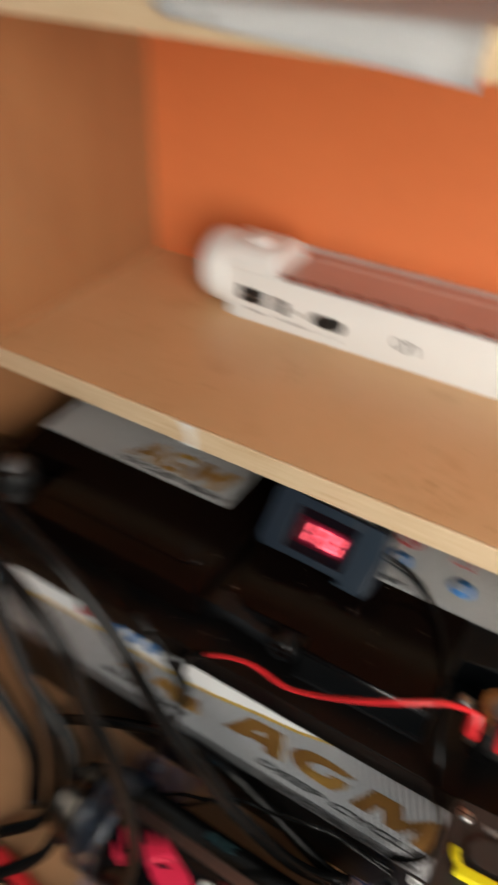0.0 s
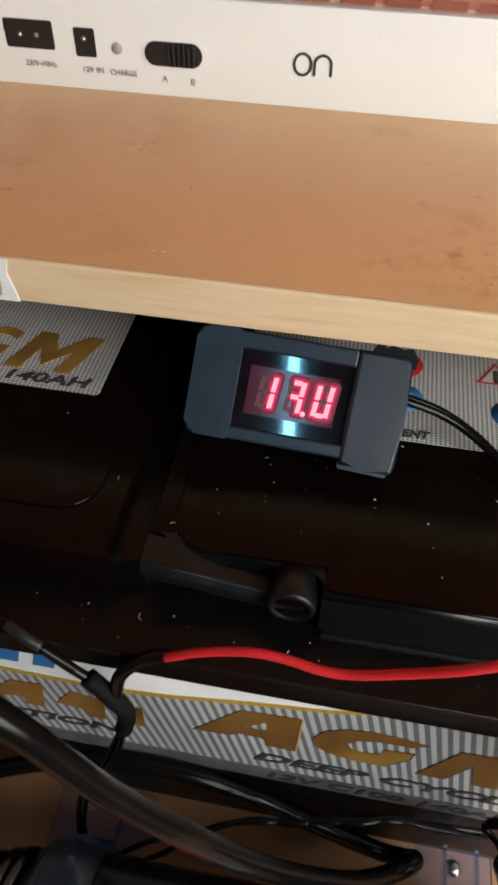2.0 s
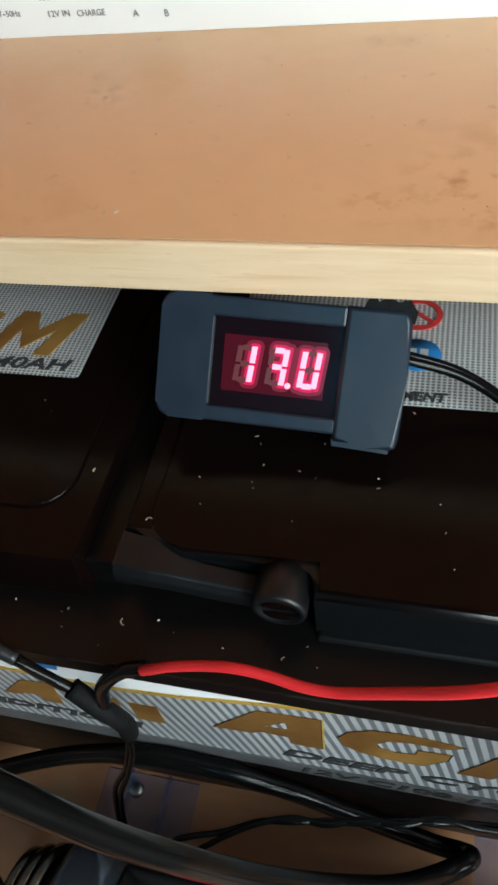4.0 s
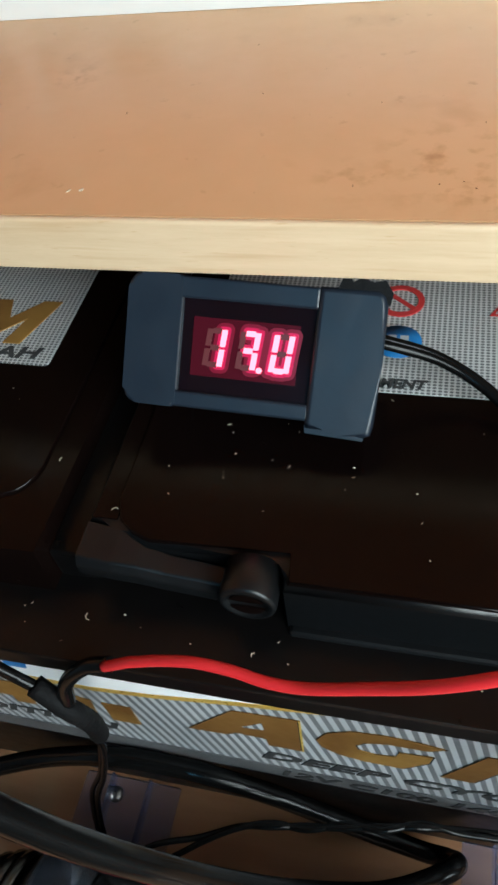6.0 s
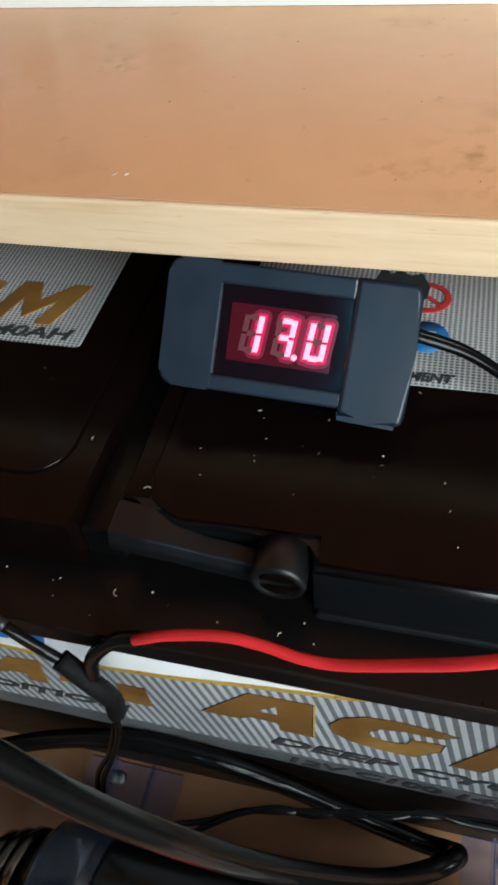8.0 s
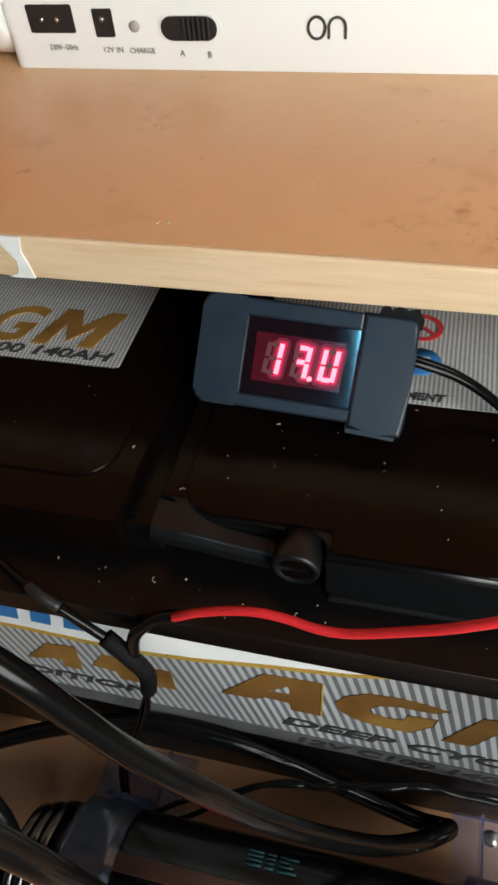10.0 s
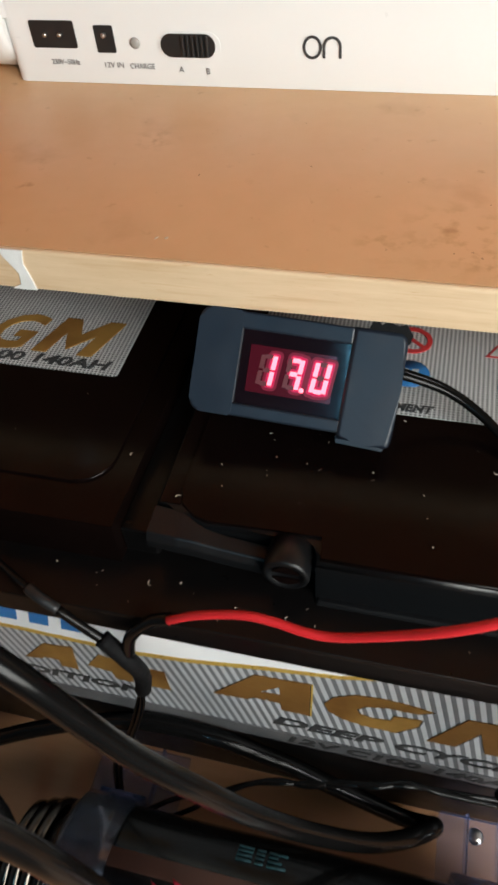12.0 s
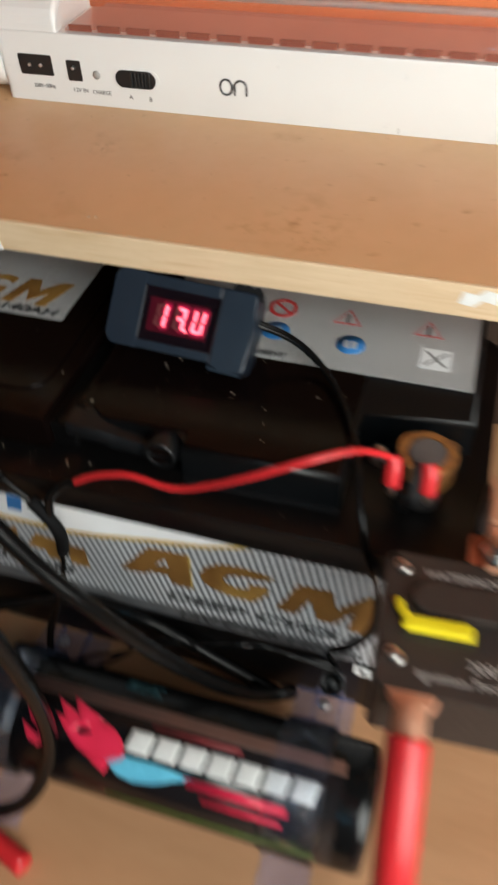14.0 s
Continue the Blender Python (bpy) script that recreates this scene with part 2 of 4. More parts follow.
def thing(name, label, category, m=Matrix(), group="", kind=""):
    ob = new(name)
    ob.empty_display_size = 0.02
    ob.matrix_world = m
    return tagged(ob, label, category, group, kind)


def solid(name, bm, material, label, category, group="", kind=""):
    return tagged(new(name, mesh_of(name, bm, material)), label, category, group, kind)


def part(name, bm, material, parent, label=""):
    ob = new(name, mesh_of(name, bm, material))
    ob.parent = parent
    return tagged(ob, label) if label else ob


def lettering(name, text, size, material, parent, m, width=None, shear=0.0, label="", thick=0.00015, bold=0.0):
    """Printed letters, laid flat at the pose m (x along the line, y up the letters); width: the whole line's length."""
    cu = bpy.data.curves.new(name, "FONT")
    cu.body, cu.size, cu.extrude, cu.shear, cu.resolution_u, cu.offset = text, size, thick, shear, 3, bold
    ob = bpy.data.objects.new(name, cu)
    me = bpy.data.meshes.new_from_object(ob)
    bpy.data.objects.remove(ob)
    xs = [v.co.x for v in me.vertices]
    x0, x1 = min(xs), max(xs)
    k = width / (x1 - x0) if width else 1.0
    me.transform(m @ Matrix.Diagonal((k, 1, 1, 1)) @ Matrix.Translation((-x0, 0, 0)))
    me.materials.clear()
    me.materials.append(material)
    out = new(name, me)
    out.parent = parent
    return tagged(out, label) if label else out


# ---- the cabinet and the room ----
SL, SR, YB = -0.268, 0.62, 0.222  # the bay's left and right side, and its back
ZB = -0.289  # top of the base board


def setting(name, bm, material, label, category):
    return solid(name, bm, material, label, category, kind="structure")


setting("wall_back", boxed(-1.6, 0.82, YB, YB + 0.1, -0.75, 2.3), ORANGE, "bright orange painted wall behind the open shelves", "wall")
setting("side_panel_left", boxed(SL - 0.018, SL, -0.135, YB, -0.75, 0.9, bevel=0.0012), CABINET, "orange-brown wooden side panel of the open cabinet", "cabinet panel")
setting("side_panel_right", boxed(SR, SR + 0.018, -0.135, YB, -0.75, 0.9, bevel=0.0012), CABINET, "orange-brown wooden side panel of the open cabinet", "cabinet panel")
# coloured near black to stand for the dark gap beyond the battery
setting("back_panel", boxed(SL, SR, YB - 0.006, YB - 0.001, ZB, -0.0185), SHADEDWOOD, "wooden back panel behind the battery, gap's shade put in its colour", "cabinet panel")
shelf = thing("shelf", "light brown laminate shelf board with pale pine front edge, scuffed and stained", "shelf", pose(0, 0, 0), kind="structure")
part("board", boxed(SL, SR, 0.0025, YB, -0.018, 0.0), LAMINATE, shelf)
part("edge_band", boxed(SL, SR, 0.0, 0.0024, -0.0183, 0.0001, bevel=0.0011, seg=3), PINE, shelf, "pale pine edge strip")
setting("base_board", boxed(SL, SR, -0.34, YB, ZB - 0.018, ZB, bevel=0.001), FLOORWOOD, "brown wooden base board under the battery", "cabinet panel")
upper = thing("upper_shelf", "light brown upper shelf board with pine edge", "shelf", kind="structure")
part("board", boxed(SL, SR, 0.0015, YB, 0.2345, 0.2525), LAMINATE, upper)
part("edge_band", boxed(SL, SR, 0.0, 0.0014, 0.2343, 0.2526, bevel=0.0004), PINE, upper)
# unseen room shell, added to hold the daylight and tint reflections
setting("floor", boxed(-1.6, 0.82, -2.2, YB, -0.85, -0.75), FLOORWOOD, "unseen brown wooden floor added below the cabinet", "floor")
setting("ceiling", boxed(-1.6, 0.82, -2.2, YB, 2.3, 2.4), ROOM, "unseen ceiling, blue-grey for cool reflections", "ceiling")
setting("wall_left", boxed(-1.7, -1.6, -2.2, YB, -0.75, 2.3), ROOM, "unseen wall, blue-grey for cool reflections", "wall")
# right wall stands close so daylight falls off towards the left
wall = bmesh.new()
for y0, y1, z0, z1 in ((-2.2, -0.93, -0.75, 2.3), (-0.27, YB, -0.75, 2.3), (-0.93, -0.27, -0.75, -0.14), (-0.93, -0.27, 0.72, 2.3)):
    box(wall, 0.72, 0.82, y0, y1, z0, z1)
setting("wall_right", wall, ROOM, "unseen blue-grey wall with a wide window opening, set close for falloff", "wall")
wall = bmesh.new()
for x0, x1, z0, z1 in ((-1.6, 0.15, -0.75, 2.3), (0.22, 0.82, -0.75, 2.3), (0.15, 0.22, -0.75, 1.48), (0.15, 0.22, 2.12, 2.3)):
    box(wall, x0, x1, -2.3, -2.2, z0, z1)
setting("wall_window", wall, ROOM, "unseen blue-grey wall with a narrow window opening", "wall")


# ---- rechargeable lamp on the shelf ----
def shelf_lamp():
    y0, y1 = 0.147, 0.199
    lamp = thing("rechargeable_lamp", "long white plastic rechargeable lamp with clear tube cover lying on shelf", "lamp", pose(0, 0, 0))
    along = Matrix(((0, 0, 1, 0), (1, 0, 0, 0), (0, 1, 0, 0), (0, 0, 0, 1)))
    part("housing", prism(bmesh.new(), rounded(-0.1402, 0.46, y0, y1, (0.0050, 0.0015, 0.0015, 0.0050)), 0.0002, 0.0435, bevel=0.0012), WHITE, lamp)
    shoulder = prism(bmesh.new(), rounded(y0 + 0.0003, y1 - 0.0003, 0.030, 0.0615, (0.001, 0.001, 0.012, 0.014)), -0.1404, -0.0945, along, 0.003)
    part("shoulder", shoulder, WHITE, lamp)
    cap = bmesh.new()
    turn = Matrix.Translation((-0.1430, (y0 + y1) / 2, 0.0312)) @ Matrix.Rotation(radians(-90), 4, "Y")
    lathe(cap, [(0.0285, -0.003), (0.0302, -0.001), (0.0312, 0.004), (0.0312, 0.012), (0.0300, 0.018), (0.0270, 0.0225), (0.020, 0.026), (0.010, 0.0277), (0.002, 0.028)], turn, 40)
    part("end_cap", cap, WHITE, lamp, "round white end cap")
    knob = bmesh.new()
    lathe(knob, [(0.0110, -0.004), (0.0110, 0.0010), (0.0098, 0.0030), (0.006, 0.0042), (0.001, 0.0046)], Matrix.Translation((-0.120, 0.170, 0.0615)), 28)
    part("button", knob, WHITE, lamp, "round white push button")
    tubebm = bmesh.new()
    arc = [(0.173 - 0.0255 * math.cos(a), 0.0439 + 0.0190 * math.sin(a)) for a in (math.pi * k / 28 for k in range(29))]
    rows = [[tubebm.verts.new((x, y, z)) for y, z in arc] for x in (-0.0930, 0.459)]
    for k in range(28):
        tubebm.faces.new((rows[0][k], rows[1][k], rows[1][k + 1], rows[0][k + 1])).smooth = True
    cover = part("tube_cover", tubebm, CLEAR, lamp, "clear ribbed plastic cover")
    cover.visible_shadow = False
    for k in range(27):
        x = -0.086 + 0.0195 * k
        part("rib", boxed(x, x + 0.0150, 0.1496, 0.1506, 0.0446, 0.0482), RIB, lamp)
    part("reflector", boxed(-0.09, 0.458, 0.1512, 0.194, 0.0437, 0.0452), REFLECT, lamp, "dull pinkish reflector strip")
    # added block, covers the dark gap behind the lamp with pinkish orange
    part("gap_filler", boxed(-0.0930, 0.459, 0.1992, 0.2205, 0.0002, 0.0400, bevel=0.001), REFLECT, lamp)
    # the mains socket, the charging socket, the charge light and the slide switch on the front
    F = Matrix.Translation((0, y0, 0)) @ Matrix.Rotation(radians(90), 4, "X")
    mains = part("mains_socket", prism(bmesh.new(), rounded(-0.1258, -0.1018, 0.0170, 0.0297, 0.001), -0.003, 0.0004, F), SOCKET, lamp, "black two-pin mains socket")
    for x in (-0.1180, -0.1100):
        part("pin", lathe(bmesh.new(), [(0.0011, 0), (0.0011, 0.0012), (0.0006, 0.0018)], F @ Matrix.Translation((x, 0.0233, 0.0004)), 10), STEEL, mains)
    dc = part("charging_socket", prism(bmesh.new(), rounded(-0.0915, -0.0815, 0.0152, 0.0278, 0.0008), -0.003, 0.0004, F), SOCKET, lamp, "small black charging socket")
    part("pin", lathe(bmesh.new(), [(0.0012, 0), (0.0012, 0.0015), (0.0006, 0.002)], F @ Matrix.Translation((-0.0865, 0.0235, 0.0004)), 10), STEEL, dc)
    part("charge_light", lathe(bmesh.new(), [(0.0026, -0.001), (0.0026, 0.0006), (0.0015, 0.0012), (0.0004, 0.0014)], F @ Matrix.Translation((-0.0710, 0.0200, 0)), 14), LENS, lamp, "small clear charge light")
    part("switch_rim", prism(bmesh.new(), rounded(-0.0590, -0.0275, 0.0130, 0.0255, 0.0062, 6), -0.001, 0.0004, F), WHITE, lamp)
    switch = part("slide_switch", prism(bmesh.new(), rounded(-0.0575, -0.0300, 0.0140, 0.0247, 0.0053, 6), 0.0004, 0.0010, F), SOCKET, lamp, "black oval slide switch")
    for k in range(6):
        part("ridge", boxed(-0.0465 + 0.0024 * k, -0.0453 + 0.0024 * k, y0 - 0.0026, y0 - 0.0009, 0.0146, 0.0241, bevel=0.0003, seg=1), SOCKET, switch)
    part("seam", boxed(0.1250, 0.1253, y0 - 0.0003, y0 + 0.001, 0.0004, 0.0045), GREYINK, lamp)
    P = lambda x, z: pose(x, y0 - 0.0003, z, 90)
    # two round thin-stroked letters: a ring and an arch
    ring = [(0.0040 + 0.0039 * math.cos(a), 0.0046 + 0.0046 * math.sin(a)) for a in (radians(15 * k) for k in range(24))]
    arch = [(0.0095, 0.0), (0.0095, 0.0052)] + [(0.0133 - 0.0038 * math.cos(a), 0.0052 + 0.0038 * math.sin(a)) for a in (radians(20 * k) for k in range(1, 9))] + [(0.0171, 0.0052), (0.0171, 0.0)]
    lettering_at = P(0.0128, 0.0150)
    for line, closed in ((ring, True), (arch, False)):
        bm, rows = bmesh.new(), []
        for k, (x, y) in enumerate(line):
            a, c = (line[k - 1], line[(k + 1) % len(line)]) if closed else (line[max(k - 1, 0)], line[min(k + 1, len(line) - 1)])
            d = Vector((c[0] - a[0], c[1] - a[1], 0)).normalized() * 0.00062
            rows.append([bm.verts.new(lettering_at @ Vector((x + s * d.y, y - s * d.x, h))) for s, h in ((-1, 0), (1, 0), (1, 0.0002), (-1, 0.0002))])
        for a, c in zip(rows, rows[1:] + ([rows[0]] if closed else [])):
            for k in range(4):
                bm.faces.new((a[k], a[(k + 1) % 4], c[(k + 1) % 4], c[k]))
        bmesh.ops.recalc_face_normals(bm, faces=bm.faces)
        part("lettering", bm, INK, lamp)
    lettering("lettering", "230V~50Hz", 0.0036, GREYINK, lamp, P(-0.1180, 0.0092), 0.0155)
    lettering("lettering", "12V IN", 0.0036, GREYINK, lamp, P(-0.0890, 0.0083), 0.0100)
    lettering("lettering", "CHARGE", 0.0036, GREYINK, lamp, P(-0.0755, 0.0080), 0.0130)
    lettering("lettering", "A", 0.0040, GREYINK, lamp, P(-0.0500, 0.0068))
    lettering("lettering", "B", 0.0040, GREYINK, lamp, P(-0.0358, 0.0063))


CLEAR = clear("clear_plastic", (1.0, 0.96, 0.94), (0.62, 0.45, 0.42), 0.06, 0.05)
RIB = surf("reddish_rib", (0.27, 0.068, 0.036), (0.22, 0.052, 0.028), 60, 0.4)
REFLECT = surf("reflector", (0.56, 0.35, 0.29), (0.51, 0.30, 0.245), 12, 0.32, metal=0.12, rvar=0.03)
SOCKET = surf("black_plastic", (0.012, 0.012, 0.013), (0.02, 0.02, 0.02), 60, 0.4)
LENS = surf("clear_led", (0.42, 0.40, 0.37), (0.3, 0.28, 0.26), 90, 0.2)
GREYINK = surf("grey_print", (0.16, 0.15, 0.15), (0.22, 0.21, 0.2), 120, 0.5)
shelf_lamp()


# ---- leisure battery under the shelf ----
BX0, BX1 = -0.236, 0.210
LIDZ, RIMZ = -0.065, -0.088


def letter_m(m, wide, high, lean):
    """A broad slanted capital M as one raised outline."""
    shape = ((0, 0), (0, 1), (0.26, 1), (0.5, 0.56), (0.74, 1), (1, 1), (1, 0), (0.76, 0), (0.76, 0.58), (0.5, 0.12), (0.24, 0.58), (0.24, 0))
    return prism(bmesh.new(), [(wide * x + lean * high * y, high * y) for x, y in shape][::-1], 0.0, 0.0004, m)


def battery():
    b = thing("leisure_battery", "black AGM leisure battery with silver and gold label, dusty lid", "battery", pose(0, 0, ZB))
    up = Matrix.Translation((0, 0, -ZB))

    def bp(name, bm, material, label="", parent=None):
        bm.transform(up) if parent is None else None
        return part(name, bm, material, parent or b, label)

    bp("case", boxed(BX0 + 0.012, BX1 - 0.012, -0.082, 0.064, ZB, -0.0925, bevel=0.004), BLACK)
    rim = prism(bmesh.new(), rounded(BX0, BX1, -0.0962, 0.077, 0.008), -0.0985, RIMZ, bevel=0.0026)
    bp("rim", rim, BLACK, "black lid rim")
    bp("skirt", prism(bmesh.new(), rounded(BX0 + 0.004, BX1 - 0.004, -0.0890, 0.073, 0.007), -0.1187, -0.0983), BLACK, "black skirt of the lid")
    # two raised lid fields with a groove between them and terminal pockets in the outer corners
    left = [(-0.0172, 0.075), (-0.226, 0.075), (-0.226, -0.022), (-0.168, -0.022), (-0.168, -0.0735), (-0.0190, -0.0735)]
    right = [(-0.0060, 0.075), (-0.0060, -0.0600), (0.0040, -0.0600), (0.0090, -0.0640), (0.0150, -0.0665), (0.0580, -0.0645), (0.0580, -0.0745), (0.140, -0.0745), (0.140, -0.026), (0.198, -0.022), (0.198, 0.075)]
    for outline, soft, skin in ((left[::-1], 0.0, LID), (right, 0.0024, SOFTBLACK)):
        field = prism(bmesh.new(), outline, RIMZ - 0.002, LIDZ - 0.0012, bevel=soft)
        for v in field.verts:
            if v.co.z < RIMZ and v.co.y < -0.07:
                v.co.y -= 0.0012
        bp("lid_field", field, skin)
    bp("lid_panel", prism(bmesh.new(), rounded(-0.165, -0.0285, -0.0560, 0.073, (0.004, 0.014, 0.004, 0.004)), LIDZ - 0.003, LIDZ, bevel=0.0006), LID)
    bp("lid_panel", prism(bmesh.new(), [(0.0020, 0.073), (0.0020, -0.0520), (0.0045, -0.0590), (0.0095, -0.0630), (0.0155, -0.0652), (0.0592, -0.0632), (0.0592, -0.0732), (0.1385, -0.0732), (0.1385, 0.073)], LIDZ - 0.003, LIDZ, bevel=0.0006), LID)
    bp("groove_floor", boxed(-0.0195, -0.0050, -0.0685, 0.074, RIMZ - 0.001, LIDZ - 0.0095, bevel=0.0012), BLACK)
    bp("lid_border", boxed(-0.0045, 0.0035, -0.0588, 0.0725, LIDZ - 0.0016, LIDZ - 0.0008), LID)
    # a fine fillet along the foot of the raised field
    bp("fillet", boxed(0.0585, 0.1395, -0.0785, -0.0735, RIMZ - 0.001, RIMZ + 0.0014, bevel=0.0012), HANDLE)
    # folding carrying handle: a tapering flat strap flush with the lid and a round pivot
    strap = bmesh.new()
    spine = ((-0.0058, 0.0010, -0.0740, 0.0138), (0.0060, 0.0012, -0.0748, 0.0132), (0.0130, 0.0022, -0.0745, 0.0092), (0.0220, 0.0045, -0.0742, 0.0078), (0.0420, 0.0075, -0.0740, 0.0072))
    rings = []
    for v, drop, yf, wide in spine:
        zt = LIDZ - ZB - drop
        rings.append([strap.verts.new((v, y, z)) for y, z in ((yf - 0.0006, zt - 0.0075), (yf - 0.0004, zt - 0.0034), (yf + 0.0014, zt - 0.0004), (yf + wide, zt), (yf + wide, zt - 0.0075))])
    for a, c in zip(rings, rings[1:]):
        for k in range(5):
            strap.faces.new((a[k], a[(k + 1) % 5], c[(k + 1) % 5], c[k]))
    strap.faces.new(rings[0])
    strap.faces.new(rings[-1][::-1])
    bmesh.ops.recalc_face_normals(strap, faces=strap.faces)
    bmesh.ops.bevel(strap, geom=strap.edges[:], offset=0.0006, segments=2, profile=0.5, affect="EDGES")
    h = part("handle", strap, HANDLE, b, "folded black carrying handle")
    at = Matrix.Translation((0.0480, -0.0655, LIDZ - ZB - 0.0064)) @ Matrix.Rotation(radians(90), 4, "X")
    part("pivot", lathe(bmesh.new(), [(0.0070, 0.0), (0.0084, 0.0008), (0.0086, 0.0120), (0.0082, 0.0130), (0.0066, 0.0134), (0.0062, 0.0122), (0.0008, 0.0122)], at, 32), HANDLE, h)
    for a0 in (20, 200):
        wedge = [(0.0014 * math.cos(radians(a0 + 70)), 0.0014 * math.sin(radians(a0 + 70)))] + [(0.0054 * math.cos(radians(a0 + 14 * k)), 0.0054 * math.sin(radians(a0 + 14 * k))) for k in range(11)]
        part("disc", prism(bmesh.new(), wedge, 0.0121, 0.0129, at), LID, h)
    # printed labels on the lid
    z = LIDZ - ZB + 0.0003
    agm = part("lid_label", prism(bmesh.new(), rounded(-0.222, -0.045, 0.0025, 0.066, 0.002), z - 0.0004, z), DOTS, b, "silver dotted lid label with gold letters")
    lettering("lettering", "AG", 0.034, GOLD, agm, pose(-0.145, 0.0135, z + 0.0002), 0.0545, shear=0.35, bold=0.0009)
    part("lettering", letter_m(pose(-0.0915, 0.0128, z), 0.0300, 0.0248, 0.35), GOLD, agm)
    lettering("lettering", "12V C100 140AH", 0.0082, INK, agm, pose(-0.146, 0.0055, z + 0.0002), 0.096, shear=0.2, bold=0.0002)
    warn = part("warning_label", prism(bmesh.new(), rounded(0.012, 0.194, 0.0008, 0.066, 0.002), z - 0.0004, z), DOTS, b, "silver dotted warning label with pictograms")
    for k, (x, y) in enumerate(((0.0808, 0.0252), (0.1250, 0.0230))):
        part("pictogram", lathe(bmesh.new(), [(0.0082, 0), (0.0082, 0.0003), (0.001, 0.0003)], Matrix.Translation((x, y, z)), 24), BLUE, warn, "round blue pictogram")
        part("mark", boxed(x - 0.0036, x + 0.0036, y - 0.0032, y + 0.0028, z + 0.0003, z + 0.0006), SILVER, warn)
        part("mark", boxed(x - 0.0006, x + 0.0006, y - 0.0032, y + 0.0032, z + 0.0006, z + 0.0008), BLUE, warn)
    ring = bmesh.new()
    circle = [radians(15 * k) for k in range(24)]
    rims = [[ring.verts.new((0.0800 + r * math.cos(a), 0.0468 + r * math.sin(a), zz)) for a in circle] for r, zz in ((0.0064, z), (0.0064, z + 0.0005), (0.0086, z + 0.0005), (0.0086, z))]
    for a, c in zip(rims, rims[1:]):
        for k in range(24):
            ring.faces.new((a[k], c[k], c[(k + 1) % 24], a[(k + 1) % 24]))
    bmesh.ops.recalc_face_normals(ring, faces=ring.faces)
    if max(ring.faces, key=lambda f: f.calc_center_median().z).normal.z < 0:
        bmesh.ops.reverse_faces(ring, faces=ring.faces)
    part("pictogram", ring, REDINK, warn, "red prohibition ring")
    bar = boxed(-0.0072, 0.0072, -0.0008, 0.0008, 0.0002, 0.0007)
    bar.transform(Matrix.Translation((0.0800, 0.0468, z)) @ Matrix.Rotation(radians(-40), 4, "Z"))
    part("mark", bar, REDINK, warn)
    for x in (0.1195, 0.166):
        tri = bmesh.new()
        q = [(x + 0.0095 * math.cos(radians(90 + 120 * k)), 0.0455 + 0.0095 * math.sin(radians(90 + 120 * k))) for k in range(3)]
        q2 = [(x + 0.0072 * math.cos(radians(90 + 120 * k)), 0.0455 + 0.0072 * math.sin(radians(90 + 120 * k))) for k in (2, 1, 0)]
        prism(tri, q, z, z + 0.0002)
        part("pictogram", tri, REDINK, warn, "red warning triangle")
        part("mark", prism(bmesh.new(), q2[::-1], z, z + 0.0004), SILVER, warn)
        part("mark", boxed(x - 0.001, x + 0.001, 0.0415, 0.0495, z + 0.0004, z + 0.0006), INK, warn)
    white = part("pictogram", boxed(0.1640, 0.1810, 0.0135, 0.0305, z, z + 0.0002), PAPER, warn, "white waste-bin pictogram")
    for s in (1, -1):
        bar = boxed(-0.0085, 0.0085, -0.0007, 0.0007, 0.0002, 0.0004)
        bar.transform(Matrix.Translation((0.1725, 0.0220, z)) @ Matrix.Rotation(radians(45 * s), 4, "Z"))
        part("mark", bar, GREYINK, warn)
    lettering("lettering", "MENT", 0.0056, INK, warn, pose(0.0765, 0.0030, z + 0.0002), 0.0158, shear=0.2, bold=0.0002)
    # the large label on the front: white field and gold line above, gold letters on hatched foil, grey strip and black foot
    fl = part("front_label", boxed(-0.216, 0.184, -0.0824, -0.0815, -0.2430 - ZB, -0.1240 - ZB), HATCH, b, "silver hatched front label with gold swoosh")
    flat = pose(0, -0.0827, -ZB, 90)
    W = lambda x, zz: pose(x, -0.0827, zz - ZB, 90)
    line = [(-0.216, -0.1510), (-0.120, -0.1500), (-0.082, -0.1500), (-0.050, -0.1515), (-0.024, -0.1520), (0.002, -0.1485), (0.037, -0.1405), (0.069, -0.1350), (0.090, -0.1275), (0.098, -0.1242)]
    part("white_field", prism(bmesh.new(), line + [(-0.216, -0.1242)], 0, 0.0002, pose(0, -0.0825, -ZB, 90)), PAPER, fl, "white field at label's top")
    foot = [(x, z - 0.0036 + 0.012 * max(0, x - 0.03)) for x, z in line]
    part("gold_line", prism(bmesh.new(), foot + line[::-1], 0, 0.0003, pose(0, -0.0826, -ZB, 90)), GOLDLINE, fl, "thin gold line")
    letter_a = [(0.0105, -0.1805), (0.0265, -0.1795), (0.0305, -0.1758), (0.0432, -0.1763), (0.0432, -0.1838), (0.0562, -0.1842), (0.0572, -0.1490), (0.0325, -0.1508)]
    letter_g = [(0.1090, -0.1525), (0.1000, -0.1500), (0.0880, -0.1488), (0.0765, -0.1505), (0.0675, -0.1570), (0.0632, -0.1660), (0.0650, -0.1735), (0.0710, -0.1790), (0.0810, -0.1820), (0.0955, -0.1825), (0.1045, -0.1705), (0.1054, -0.1630), (0.0935, -0.1645), (0.0925, -0.1700), (0.0850, -0.1715), (0.0790, -0.1695), (0.0775, -0.1650), (0.0815, -0.1600), (0.0900, -0.1572), (0.1030, -0.1572)]
